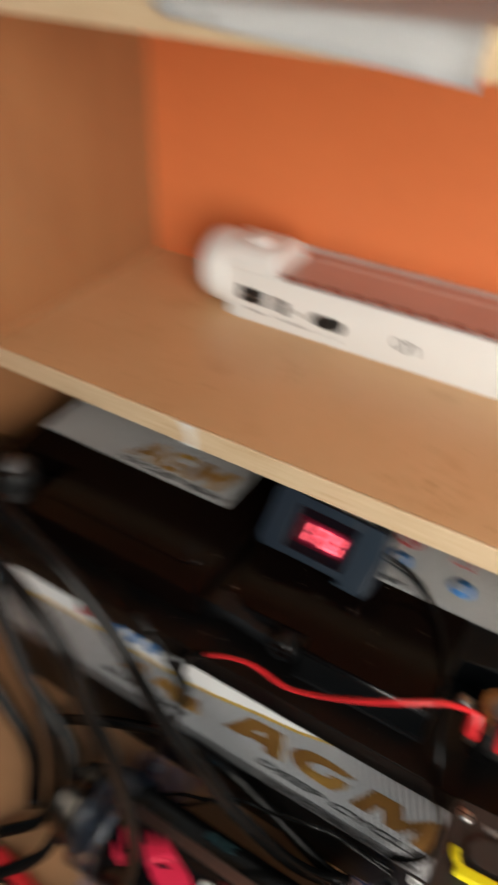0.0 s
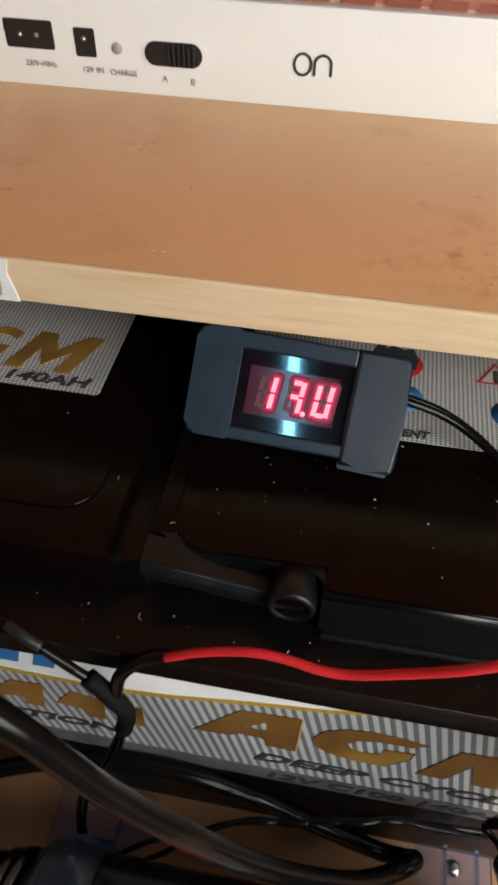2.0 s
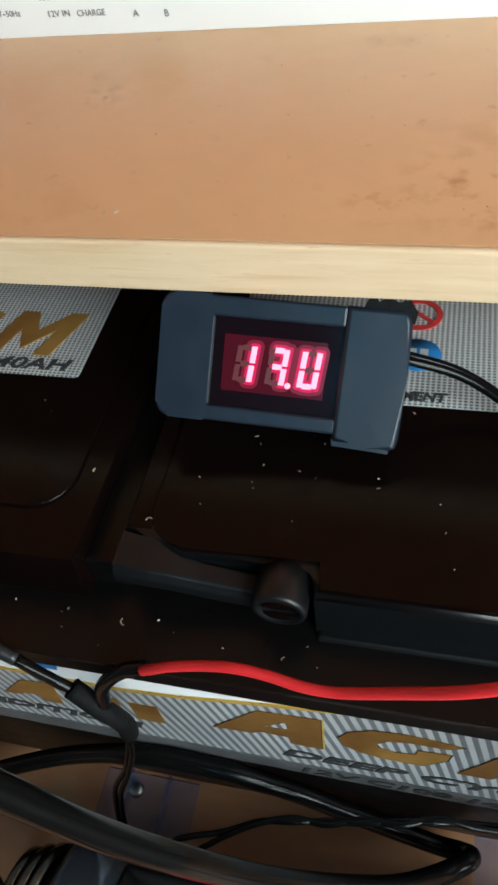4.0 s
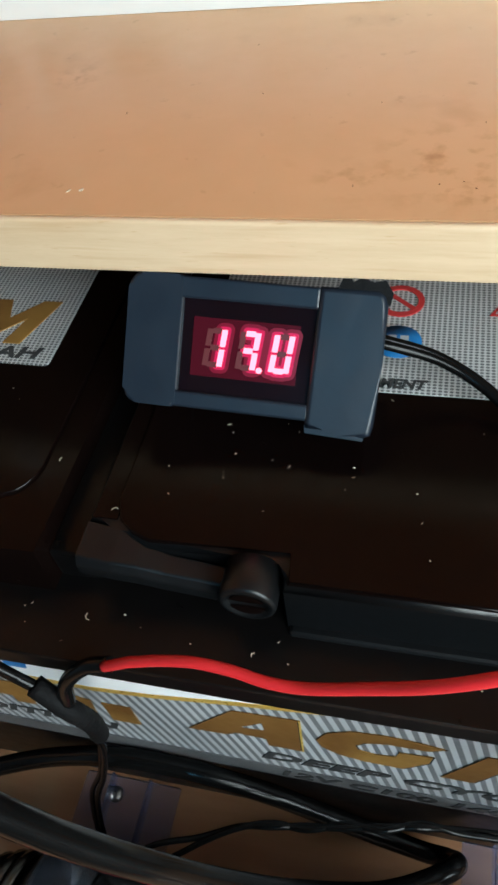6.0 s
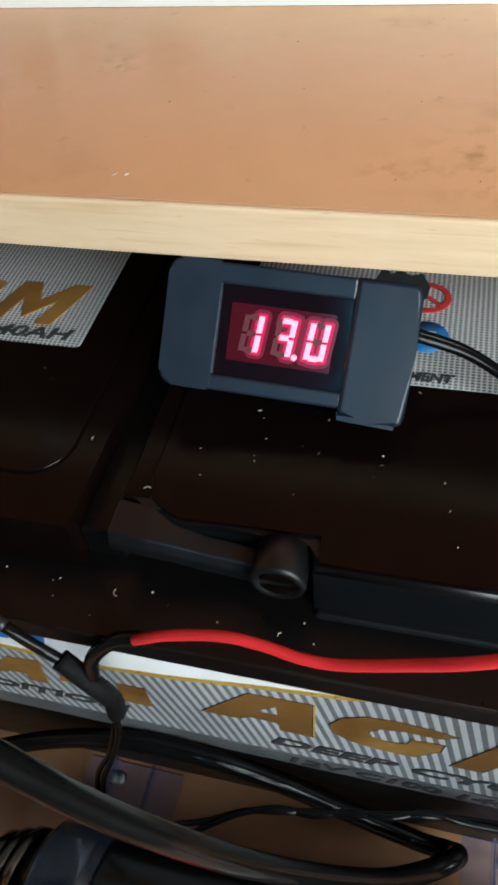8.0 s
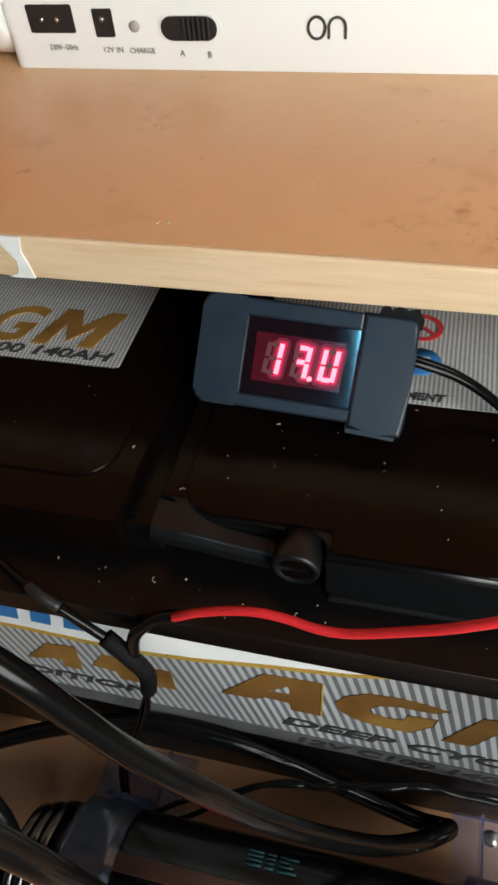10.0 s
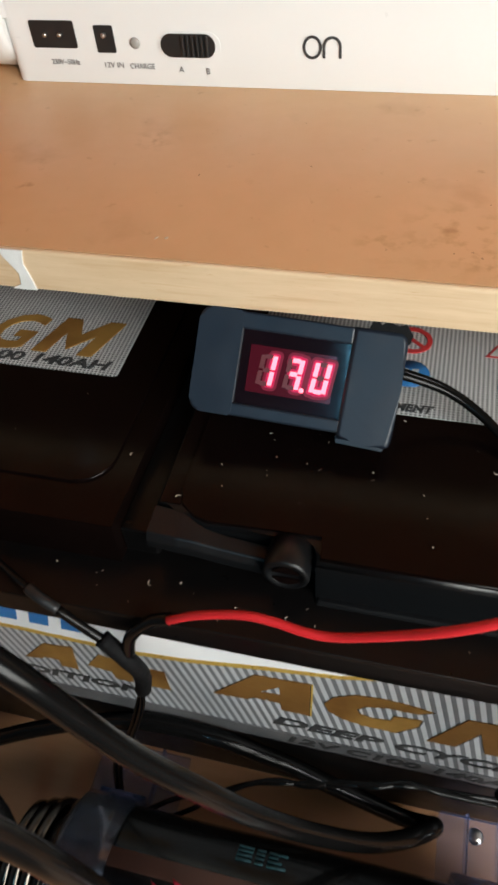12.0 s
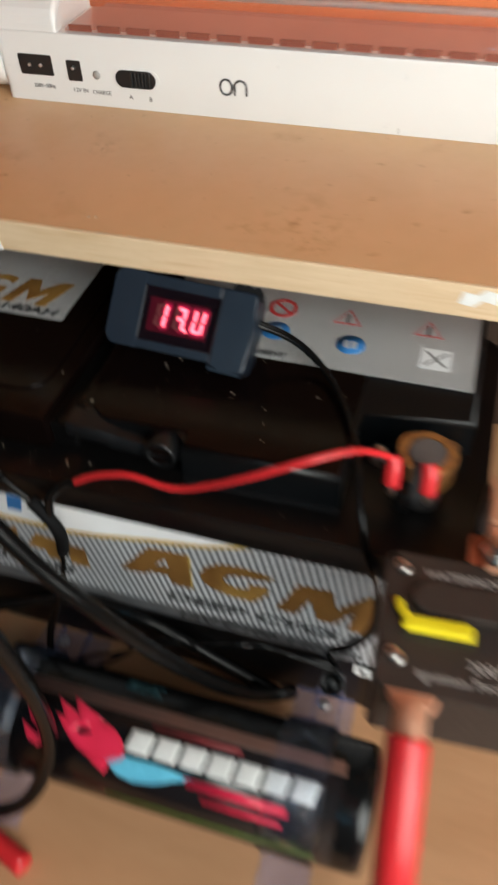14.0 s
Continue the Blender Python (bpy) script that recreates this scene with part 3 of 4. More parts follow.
    letter_b = [(0.1095, -0.1840), (0.1215, -0.1840), (0.1300, -0.1640), (0.1345, -0.1850), (0.1440, -0.1850), (0.1560, -0.1660), (0.1530, -0.1885), (0.1670, -0.1890), (0.1765, -0.1475), (0.1620, -0.1490), (0.1450, -0.1700), (0.1420, -0.1515), (0.1230, -0.1525)]
    for outline, ink in ((letter_a, BROWNGOLD), (letter_g, GOLD), (letter_b, BROWNGOLD)):
        # a thin dark shadow line behind each letter, and the letter itself
        part("letter_shadow", prism(bmesh.new(), [(x + 0.0007, z - 0.0004) for x, z in outline], -0.0001, 0.0001, flat), INK, fl)
        part("lettering", prism(bmesh.new(), outline, 0, 0.0003, flat), ink, fl, "large gold letter")
    part("letter_counter", prism(bmesh.new(), [(0.0345, -0.1668), (0.0432, -0.1658), (0.0432, -0.1582)], 0.0003, 0.0004, flat), HATCH, fl)
    part("letter_edge", prism(bmesh.new(), [(0.0566, -0.1840), (0.0574, -0.1840), (0.0584, -0.1492), (0.0576, -0.1492)], 0, 0.0003, flat), GOLDLINE, fl)
    lettering("lettering", "DEEP CYCLE", 0.0128, INK, fl, W(0.0380, -0.2030), 0.128, shear=0.25, bold=0.0004)
    strip = part("grey_strip", boxed(-0.216, 0.158, -0.0829, -0.0823, -0.2255 - ZB, -0.2125 - ZB), STRIP, fl, "grey strip along label's foot")
    lettering("lettering", "12V C100 140AH", 0.0100, INK, strip, pose(0.0450, -0.0831, -0.2222 - ZB, 90), 0.118, shear=0.2, bold=0.0003)
    part("black_foot", boxed(-0.2155, 0.1835, -0.0830, -0.0823, -0.2428 - ZB, -0.2257 - ZB), BLACK, fl, "black printed foot of the label")
    # brand word shown as plain slanted bars, gold word fragments and "EDITION"
    for k in range(5):
        x = -0.1200 + 0.0158 * k
        part("print_bar", prism(bmesh.new(), [(x, -0.1425), (x + 0.0095, -0.1425), (x + 0.0130, -0.1290), (x + 0.0035, -0.1290)], 0.0001, 0.0004, flat), REDINK if k < 2 else BLUE, fl)
    part("print_bar", prism(bmesh.new(), [(-0.0880, -0.1840), (-0.0790, -0.1830), (-0.0765, -0.1800), (-0.0690, -0.1800), (-0.0690, -0.1870), (-0.0600, -0.1870), (-0.0570, -0.1620), (-0.0725, -0.1640)], 0, 0.0003, flat), GOLD, fl)
    part("print_bar", prism(bmesh.new(), [(-0.0530, -0.1790), (-0.0440, -0.1640), (-0.0290, -0.1680), (-0.0310, -0.1885), (-0.0400, -0.1885), (-0.0410, -0.1810)], 0, 0.0003, flat), GOLD, fl)
    part("print_bar", boxed(-0.0245, -0.0120, -0.0830, -0.0826, -0.1885 - ZB, -0.1690 - ZB), GOLD, fl)
    lettering("lettering", "EDITION", 0.0108, INK, fl, W(-0.1040, -0.2020), 0.080, shear=0.2, bold=0.0004)
    for x0, x1 in ((0.1605, 0.1705), (0.1722, 0.1830)):
        part("pictogram", boxed(x0, x1, -0.0834, -0.0829, -0.2400 - ZB, -0.2295 - ZB), PAPER, fl, "white pictogram box")
        part("mark", boxed(x0 + 0.0030, x1 - 0.0030, -0.0837, -0.0833, -0.2375 - ZB, -0.2320 - ZB), INK, fl)


def patterned(name, light, dark, scale, diagonal):
    """Label foil with a fine printed hatch or dots."""
    m = surf(name, light, tuple(v * 0.9 for v in light), 30, 0.36, metal=0.15)
    n, l = m.node_tree.nodes, m.node_tree.links
    b = n["Principled BSDF"]
    base = b.inputs["Base Color"].links[0].from_socket
    tc = n.new("ShaderNodeTexCoord")
    if diagonal:
        mp = n.new("ShaderNodeMapping")
        mp.inputs["Rotation"].default_value = (0, radians(12), 0)
        wv = n.new("ShaderNodeTexWave")
        wv.inputs["Scale"].default_value = scale
        l.new(tc.outputs["Object"], mp.inputs[0])
        l.new(mp.outputs[0], wv.inputs[0])
        fac = wv.outputs["Fac"]
        lo, hi = 0.35, 0.6
    else:
        mp = n.new("ShaderNodeMapping")
        mp.inputs["Scale"].default_value = (1, 1.35, 0)
        wv = n.new("ShaderNodeTexVoronoi")
        wv.inputs["Scale"].default_value = scale
        wv.inputs["Randomness"].default_value = 0.0
        l.new(tc.outputs["Object"], mp.inputs[0])
        l.new(mp.outputs[0], wv.inputs["Vector"])
        fac = wv.outputs["Distance"]
        lo, hi = 0.30, 0.42
    rg = n.new("ShaderNodeMapRange")
    rg.inputs["From Min"].default_value, rg.inputs["From Max"].default_value = lo, hi
    l.new(fac, rg.inputs[0])
    mx = n.new("ShaderNodeMixRGB")
    mx.inputs[1].default_value = (*dark, 1)
    l.new(rg.outputs[0], mx.inputs[0])
    l.new(base, mx.inputs[2])
    l.new(mx.outputs[0], b.inputs["Base Color"])
    return m


SOFTBLACK = surf("satin_black_plastic", (0.0026, 0.0029, 0.0034), (0.0038, 0.0042, 0.0048), 40, 0.34, 0.00005, spec=0.44)
HANDLE = surf("matt_black_handle", (0.0038, 0.0041, 0.0047), (0.0058, 0.0062, 0.0070), 60, 0.36, 0.00005, spec=0.40)
DOTS = patterned("dotted_foil", (0.70, 0.695, 0.685), (0.16, 0.16, 0.16), 540, False)
HATCH = patterned("hatched_foil", (0.60, 0.61, 0.63), (0.19, 0.195, 0.205), 72, True)
BROWNGOLD = surf("brown_gold_print", (0.36, 0.18, 0.050), (0.22, 0.105, 0.030), 26, 0.33, metal=0.4)
GOLDLINE = surf("gold_foil", (0.72, 0.50, 0.10), (0.6, 0.36, 0.06), 60, 0.3, metal=0.3)
STRIP = surf("grey_foil", (0.16, 0.16, 0.165), (0.11, 0.11, 0.115), 60, 0.35, metal=0.2)
battery()


# ---- voltmeter taped under the shelf's edge ----
def voltmeter():
    ux = Vector((0.996, 0.012, -0.072)).normalized()
    uz = Vector((0, -0.735, 0.678))
    uz = (uz - uz.dot(ux) * ux).normalized()
    uy = uz.cross(ux)
    c = Vector((0.0392, -0.0115, -0.0365))
    m = Matrix((*zip(ux, uy, uz, c), (0, 0, 0, 1)))
    v = thing("voltmeter", "small black digital voltmeter wrapped in dark blue tape, red digits glowing", "voltmeter", m)
    part("case", prism(bmesh.new(), rounded(-0.0385, 0.0385, -0.0195, 0.0195, 0.002), -0.022, -0.001, bevel=0.0015), TAPE, v)
    part("bezel", boxed(-0.0235, 0.0195, 0.0135, 0.0200, -0.004, 0.0008, bevel=0.0008), TAPE, v)
    part("bezel", boxed(-0.0235, 0.0195, -0.0200, -0.0150, -0.004, 0.0008, bevel=0.0008), TAPE, v)
    part("tape", prism(bmesh.new(), rounded(-0.0395, -0.0225, -0.0202, 0.0202, (0.0045, 0.001, 0.001, 0.0045)), -0.0225, 0.0014, bevel=0.0012), TAPE, v, "dark blue tape wrapped round end")
    tail = bmesh.new()
    prism(tail, [(0.0192, 0.0203), (0.0365, 0.0203), (0.0385, 0.0190), (0.0394, 0.0165), (0.0397, 0.0), (0.0392, -0.0195), (0.0385, -0.0222), (0.0365, -0.0232), (0.0290, -0.0216), (0.0190, -0.0222), (0.0186, -0.0200)][::-1], -0.0225, 0.0016, bevel=0.0016)
    part("tape", tail, TAPE, v, "dark blue tape with a loose end")
    part("tape", prism(bmesh.new(), [(0.019, -0.0236), (0.0365, -0.0242), (0.0372, -0.0218), (0.0185, -0.0212)], -0.006, 0.0004), TAPE, v, "loose tape end")
    part("tape", prism(bmesh.new(), [(0.024, 0.0195), (0.0255, 0.0232), (0.0270, 0.0248), (0.0285, 0.0222), (0.0312, 0.0238), (0.0345, 0.0226), (0.0378, 0.0236), (0.0405, 0.0200), (0.0400, 0.0165), (0.024, 0.0175)][::-1], -0.006, 0.0008), DULL, v, "crumpled tape end")
    win = part("display_window", boxed(-0.0225, 0.0190, -0.0150, 0.0135, -0.004, -0.0007), GLASS, v, "dark glossy display window")
    part("display", boxed(-0.0185, 0.0145, -0.0098, 0.0082, -0.0007, -0.0004), FIELD, win, "red tinted digit field")
    # seven-segment digits: upper bar, two upper sides, middle, two lower sides, lower bar
    h, w, k = 0.0121, 0.0063, 0.00172
    lit = ({"b", "c"}, {"a", "b", "c", "g"}, {"b", "c", "d", "e", "f"})
    for n, on in enumerate(lit):
        x0 = -0.0150 + 0.0104 * n
        S = Matrix.Translation((x0, -0.0068, 0)) @ Matrix(((1, 0.10, 0, 0), (0, 1, 0, 0), (0, 0, 1, 0), (0, 0, 0, 1)))
        e = 0.0004
        segs = {
            "a": (k, w - k, h - k, h), "d": (k, w - k, 0, k), "g": (k, w - k, h / 2 - k / 2, h / 2 + k / 2),
            "f": (0, k, h / 2 + e, h - e), "e": (0, k, e, h / 2 - e), "b": (w - k, w, h / 2 + e, h - e), "c": (w - k, w, e, h / 2 - e)}
        for s, (a0, a1, b0, b1) in segs.items():
            bm = boxed(a0, a1, b0, b1, -0.0004, -0.0001 if s in on else -0.0002)
            bm.transform(S)
            part("segment", bm, LIT if s in on else DIM, win)
            if s in on:
                # glow round each lit segment, added as two emitting red layers
                soft = prism(bmesh.new(), rounded(a0 - 0.0010, a1 + 0.0010, b0 - 0.0010, b1 + 0.0010, 0.0010), -0.00042, -0.00036)
                soft.transform(S)
                part("glow_halo", soft, HALO, win)
                wide = prism(bmesh.new(), rounded(a0 - 0.0021, a1 + 0.0021, b0 - 0.0021, b1 + 0.0021, 0.0021), -0.00046, -0.00039 - 0.000002 * len(s) - 0.0000015 * (ord(s) - 97))
                wide.transform(S)
                part("glow_halo", wide, BLOOM, win)
    part("decimal_point", lathe(bmesh.new(), [(0.00095, -0.0004), (0.00095, -0.0001), (0.0003, -0.0001)], Matrix.Translation((0.0030, -0.0064, 0)), 12), LIT, win)


DULL = surf("dull_black_tape", (0.004, 0.004, 0.0045), (0.007, 0.007, 0.0075), 60, 0.7, 0.0008, spec=0.12)
GLASS = surf("dark_glass", (0.005, 0.0025, 0.004), (0.006, 0.003, 0.005), 30, 0.06, rvar=0.02, coat=1.0)
FIELD = glow("red_field", (1.0, 0.012, 0.09), 0.040, (0.02, 0.004, 0.007))
FIELD.node_tree.nodes["Principled BSDF"].inputs["Roughness"].default_value = 0.12
FIELD.node_tree.nodes["Principled BSDF"].inputs["Specular IOR Level"].default_value = 0.4
LIT = glow("lit_segment", (1.0, 0.12, 0.155), 4.6)
# the digits' halo and bloom, put into emission of the wider layers
HALO = glow("red_halo", (1.0, 0.010, 0.12), 0.60)
BLOOM = glow("red_outer_halo", (1.0, 0.008, 0.10), 0.16)
DIM = glow("dim_segment", (1.0, 0.14, 0.15), 0.085, (0.034, 0.014, 0.014))
voltmeter()


# ---- wires ----
def cable(name, points, radius, material, label, category="cable", sides=12, per=8):
    group = {"power_cable": "loose black power cables", "thin_wire": "twisted thin wires"}.get(name, "")
    return solid(name, tube(points, radius, sides, per), material, label, category, group)


cable("red_wire", [(0.0100, -0.0998, -0.0785), (0.0145, -0.1000, -0.0750), (0.020, -0.1000, -0.0712), (0.030, -0.1000, -0.0665), (0.040, -0.1003, -0.0632), (0.050, -0.1010, -0.0628), (0.060, -0.1025, -0.0628), (0.070, -0.1030, -0.0612), (0.085, -0.1035, -0.0535), (0.100, -0.1045, -0.0432), (0.115, -0.1030, -0.0345), (0.130, -0.0985, -0.0285), (0.145, -0.0880, -0.0300), (0.1535, -0.0800, -0.0370), (0.1615, -0.0712, -0.0475)], 0.0016, RED, "thin red insulated wire along the battery's front edge")
twin = thing("meter_cable", "black twin-strand cable from the voltmeter over the battery's lid", "cable", pose(0, 0, 0))
lead = [(0.0700, -0.002, -0.0380), (0.0800, 0.002, -0.0440), (0.0945, 0.003, -0.0500), (0.1080, -0.001, -0.0560), (0.1200, -0.0115, -0.0600), (0.1335, -0.0337, -0.0605), (0.1440, -0.0600, -0.0600), (0.1510, -0.0850, -0.0700), (0.1590, -0.0990, -0.0900), (0.1655, -0.1000, -0.1139), (0.1670, -0.0990, -0.1505), (0.1580, -0.0960, -0.1800), (0.1450, -0.0920, -0.2000)]
for dx, dy, dz in ((-0.0005, 0.0008, 0.0004), (0.0005, -0.0008, -0.0004)):
    part("strand", tube([(x + dx, y + dy, z + dz) for x, y, z in lead], 0.0016, 10), RUBBER, twin)


# ---- battery terminal, breaker and their leads ----
def terminal_clamp():
    t = thing("terminal_clamp", "worn brass battery clamp round a grey lead post", "battery clamp", pose(0.1765, -0.056, RIMZ))
    part("post", lathe(bmesh.new(), [(0.0102, 0.0), (0.0098, 0.012), (0.0092, 0.0318), (0.0088, 0.0324), (0.0084, 0.0326), (0.0078, 0.0326), (0.0010, 0.0326)], sides=28), LEAD, t, "grey lead battery post")
    ring = bmesh.new()
    out = [((0.0140 + 0.0008 * math.sin(3 * a)) * math.cos(a), (0.0140 + 0.0008 * math.sin(3 * a)) * math.sin(a)) for a in (radians(-60 + 300 * k / 24) for k in range(25))]
    inn = [(0.0103 * math.cos(a), 0.0103 * math.sin(a)) for a in (radians(-60 + 300 * k / 24) for k in range(24, -1, -1))]
    prism(ring, out + inn, 0.017, 0.0325, bevel=0.001)
    part("clamp_ring", ring, BRASS, t)
    jaw = bmesh.new()
    box(jaw, -0.0110, -0.0045, -0.0215, -0.0115, 0.010, 0.0230, bevel=0.0016)
    part("jaw", jaw, BLACK, t, "dark clamp jaw")
    bolt = bmesh.new()
    lathe(bolt, [(0.0028, -0.024), (0.0028, 0.004), (0.0055, 0.004), (0.0055, 0.0085), (0.004, 0.0095), (0.001, 0.0096)], Matrix.Translation((-0.016, -0.004, 0.026)) @ Matrix.Rotation(radians(-70), 4, "Y"), 6)
    part("bolt", bolt, STEEL, t, "steel clamp bolt")
    for x, y in ((-0.0148, -0.0140), (0.0018, -0.0150)):
        lug = bmesh.new()
        tube([(x, y, 0.0405), (x + 0.0008, y - 0.0030, 0.037), (x + 0.0012, y - 0.0065, 0.028)], 0.0039, 10, 5, lug)
        part("red_sleeve", lug, RED, t, "red insulated crimp terminal")
        tip = bmesh.new()
        lathe(tip, [(0.0015, 0), (0.0018, 0.002), (0.0018, 0.006), (0.001, 0.007)], Matrix.Translation((x + 0.0014, y - 0.0070, 0.0215)), 8)
        part("tip", tip, STEEL, t)


def breaker():
    turn = pose(0.2165, -0.1380, -0.100, 0, 0, 3)
    b = thing("circuit_breaker", "dark brown waterproof circuit breaker with yellow lever", "circuit breaker", turn)
    part("housing", prism(bmesh.new(), rounded(-0.047, 0.050, -0.032, 0.030, 0.004), 0.0, 0.0375, bevel=0.0018), HOUSING, b)
    part("raised_field", prism(bmesh.new(), rounded(-0.036, 0.030, 0.0015, 0.0150, 0.0066), 0.0375, 0.0410, bevel=0.0012), HOUSING, b)
    part("lever_slot", prism(bmesh.new(), rounded(-0.040, 0.046, -0.0105, -0.0005, 0.003), 0.0370, 0.0378), SOCKET, b, "black lever slot")
    lever = bmesh.new()
    tube([(-0.0405, 0.0050, 0.0390), (-0.0400, 0.0020, 0.0394), (-0.0375, -0.0018, 0.0396)], 0.0022, 8, 5, lever)
    box(lever, -0.0385, -0.0110, -0.0078, -0.0012, 0.0378, 0.0418, bevel=0.0014)
    part("lever", lever, YELLOW, b, "bright yellow reset lever")
    part("lever", prism(bmesh.new(), rounded(0.004, 0.022, -0.0060, 0.0070, 0.0028), 0.0378, 0.0425, bevel=0.001), YELLOW, b, "bright yellow lever end")
    for x, y in ((-0.0405, 0.0225), (-0.0400, -0.0185)):
        s = part("screw", lathe(bmesh.new(), [(0.0034, 0), (0.0036, 0.0008), (0.0026, 0.0018), (0.0006, 0.0020)], Matrix.Translation((x, y, 0.0375)), 14), STEEL, b, "steel screw in a countersunk hole")
        part("slot", boxed(x - 0.0024, x + 0.0024, y - 0.0004, y + 0.0004, 0.0389, 0.0397), SOCKET, s)
    lettering("lettering", "WATERPROOF", 0.0058, GREYPRINT, b, pose(-0.0310, 0.0190, 0.0377), 0.0350)
    lettering("lettering", "200A", 0.0060, GREYPRINT, b, pose(-0.0120, -0.0195, 0.0377), 0.0150)
    lettering("lettering", "Ignition Protected", 0.0049, GREYPRINT, b, pose(-0.0310, -0.0260, 0.0377), 0.0470)
    part("bracket", boxed(-0.035, -0.015, 0.010, 0.0590, -0.003, 0.0), LEAD, b, "grey metal bracket to the battery's case")


def busbar():
    b = thing("busbar", "copper busbar bolted between terminal and breaker", "busbar", pose(0, 0, 0))
    bar = boxed(0.2075, 0.2290, -0.112, -0.062, -0.0625, -0.0585, bevel=0.0008)
    part("bar", bar, COPPER, b)
    part("bolt", lathe(bmesh.new(), [(0.0085, 0), (0.0085, 0.0012), (0.0055, 0.0012), (0.0055, 0.0055), (0.0045, 0.0065), (0.001, 0.0066)], Matrix.Translation((0.2135, -0.1035, -0.0585)), 6), STEEL, b, "steel hexagon bolt")
    part("lug", prism(bmesh.new(), rounded(0.2010, 0.2300, -0.1190, -0.0930, 0.002), -0.0668, -0.0627, bevel=0.0006), TERRA, b, "reddish insulated lug")
    part("clip", boxed(0.2070, 0.2270, -0.0900, -0.0640, -0.0583, -0.0540, bevel=0.001), CABLETAN, b, "pinkish insulating sleeve")
    part("stand", boxed(0.206, 0.226, -0.072, -0.063, RIMZ, -0.0626), LEAD, b)


def red_lead():
    r = thing("red_power_cable", "thick red power cable with copper lug", "cable", pose(0.1865, -0.176, ZB))
    part("lug", prism(bmesh.new(), rounded(-0.0095, 0.0095, -0.003, 0.016, 0.008), 0.2220, 0.2264, bevel=0.0008), COPPER, r, "copper cable lug")
    part("barrel", tube([(0, -0.0005, 0.2240), (0.0003, -0.006, 0.2240), (0.0006, -0.0125, 0.2225)], 0.0066, 14, 6), COPPER, r)
    part("sleeve", tube([(0.0006, -0.0105, 0.2232), (0.002, -0.028, 0.2130), (0.0045, -0.046, 0.1930), (0.008, -0.060, 0.1550), (0.011, -0.068, 0.0900), (0.013, -0.070, 0.0010)], 0.0080, 16, 8), RED, r, "red cable insulation")


HOUSING = surf("brown_black_housing", (0.030, 0.021, 0.017), (0.022, 0.015, 0.012), 50, 0.55, 0.0002)
GREYPRINT = surf("worn_grey_print", (0.42, 0.39, 0.37), (0.30, 0.28, 0.265), 200, 0.5)
TERRA = surf("terracotta_plastic", (0.36, 0.085, 0.035), (0.29, 0.065, 0.028), 50, 0.5)
CABLETAN = surf("tan_sleeve", (0.46, 0.22, 0.13), (0.40, 0.19, 0.11), 40, 0.5)
solid("terminal_bolt", lathe(bmesh.new(), [(0.0045, -0.006), (0.0045, 0.0), (0.0030, 0.0), (0.0030, 0.008), (0.0022, 0.009), (0.0005, 0.0092)], Matrix.Translation((0.1890, -0.031, RIMZ + 0.0062)), 12), BRASS, "small brass bolt beside the battery clamp", "bolt")
terminal_clamp()
breaker()
busbar()
red_lead()


# ---- cylindrical capacitor lying in front of the battery ----
CY, CZ, CR = -0.1597, -0.2396, 0.0345
CK = CR / 0.0410


def round_to(a):
    """Spreads the print a little round the barrel's upper front."""
    return 65 + (a - 65) * 1.19


def wrap(bm, outline, off, thick=0.0003):
    """A flat outline (along the cylinder in metres, round it in degrees up from the front) bent onto the barrel."""
    flat = bmesh.new()
    flat.faces.new([flat.verts.new((x, a * 0.0007, 0)) for x, a in outline])
    bmesh.ops.triangulate(flat, faces=flat.faces[:])
    bmesh.ops.subdivide_edges(flat, edges=flat.edges[:], cuts=4, use_grid_fill=True)
    top = {}
    for v in flat.verts:
        a = radians(round_to(v.co.y / 0.0007))
        d = Vector((0, -math.cos(a), math.sin(a)))
        top[v] = [bm.verts.new(Vector((v.co.x, 0, 0)) + d * (CR + off + t)) for t in (thick, 0)]
    for f in flat.faces:
        bm.faces.new([top[v][0] for v in f.verts]).smooth = True
    for e in flat.edges:
        if len(e.link_faces) == 1:
            a, c = e.verts
            bm.faces.new((top[a][0], top[c][0], top[c][1], top[a][1]))
    flat.free()
    bmesh.ops.recalc_face_normals(bm, faces=bm.faces)
    if sum(f.normal.dot(Vector((0, f.calc_center_median().y, f.calc_center_median().z))) * f.calc_area() for f in bm.faces) < 0:
        bmesh.ops.reverse_faces(bm, faces=bm.faces)
    return bm


def band(bm, x0, x1, a0, a1, off, thick=0.0004, steps=16):
    rows = []
    for i in range(steps + 1):
        a = radians(a0 + (a1 - a0) * i / steps)
        d = Vector((0, -math.cos(a), math.sin(a)))
        rows.append([bm.verts.new(Vector((x, 0, 0)) + d * (CR + off + t)) for x, t in ((x0, 0), (x1, 0), (x1, thick), (x0, thick))])
    for a, b in zip(rows, rows[1:]):
        for k in range(4):
            bm.faces.new((a[k], a[(k + 1) % 4], b[(k + 1) % 4], b[k])).smooth = k % 2 == 0
    bm.faces.new(rows[0][::-1])
    bm.faces.new(rows[-1])
    bmesh.ops.recalc_face_normals(bm, faces=bm.faces)
    return bm


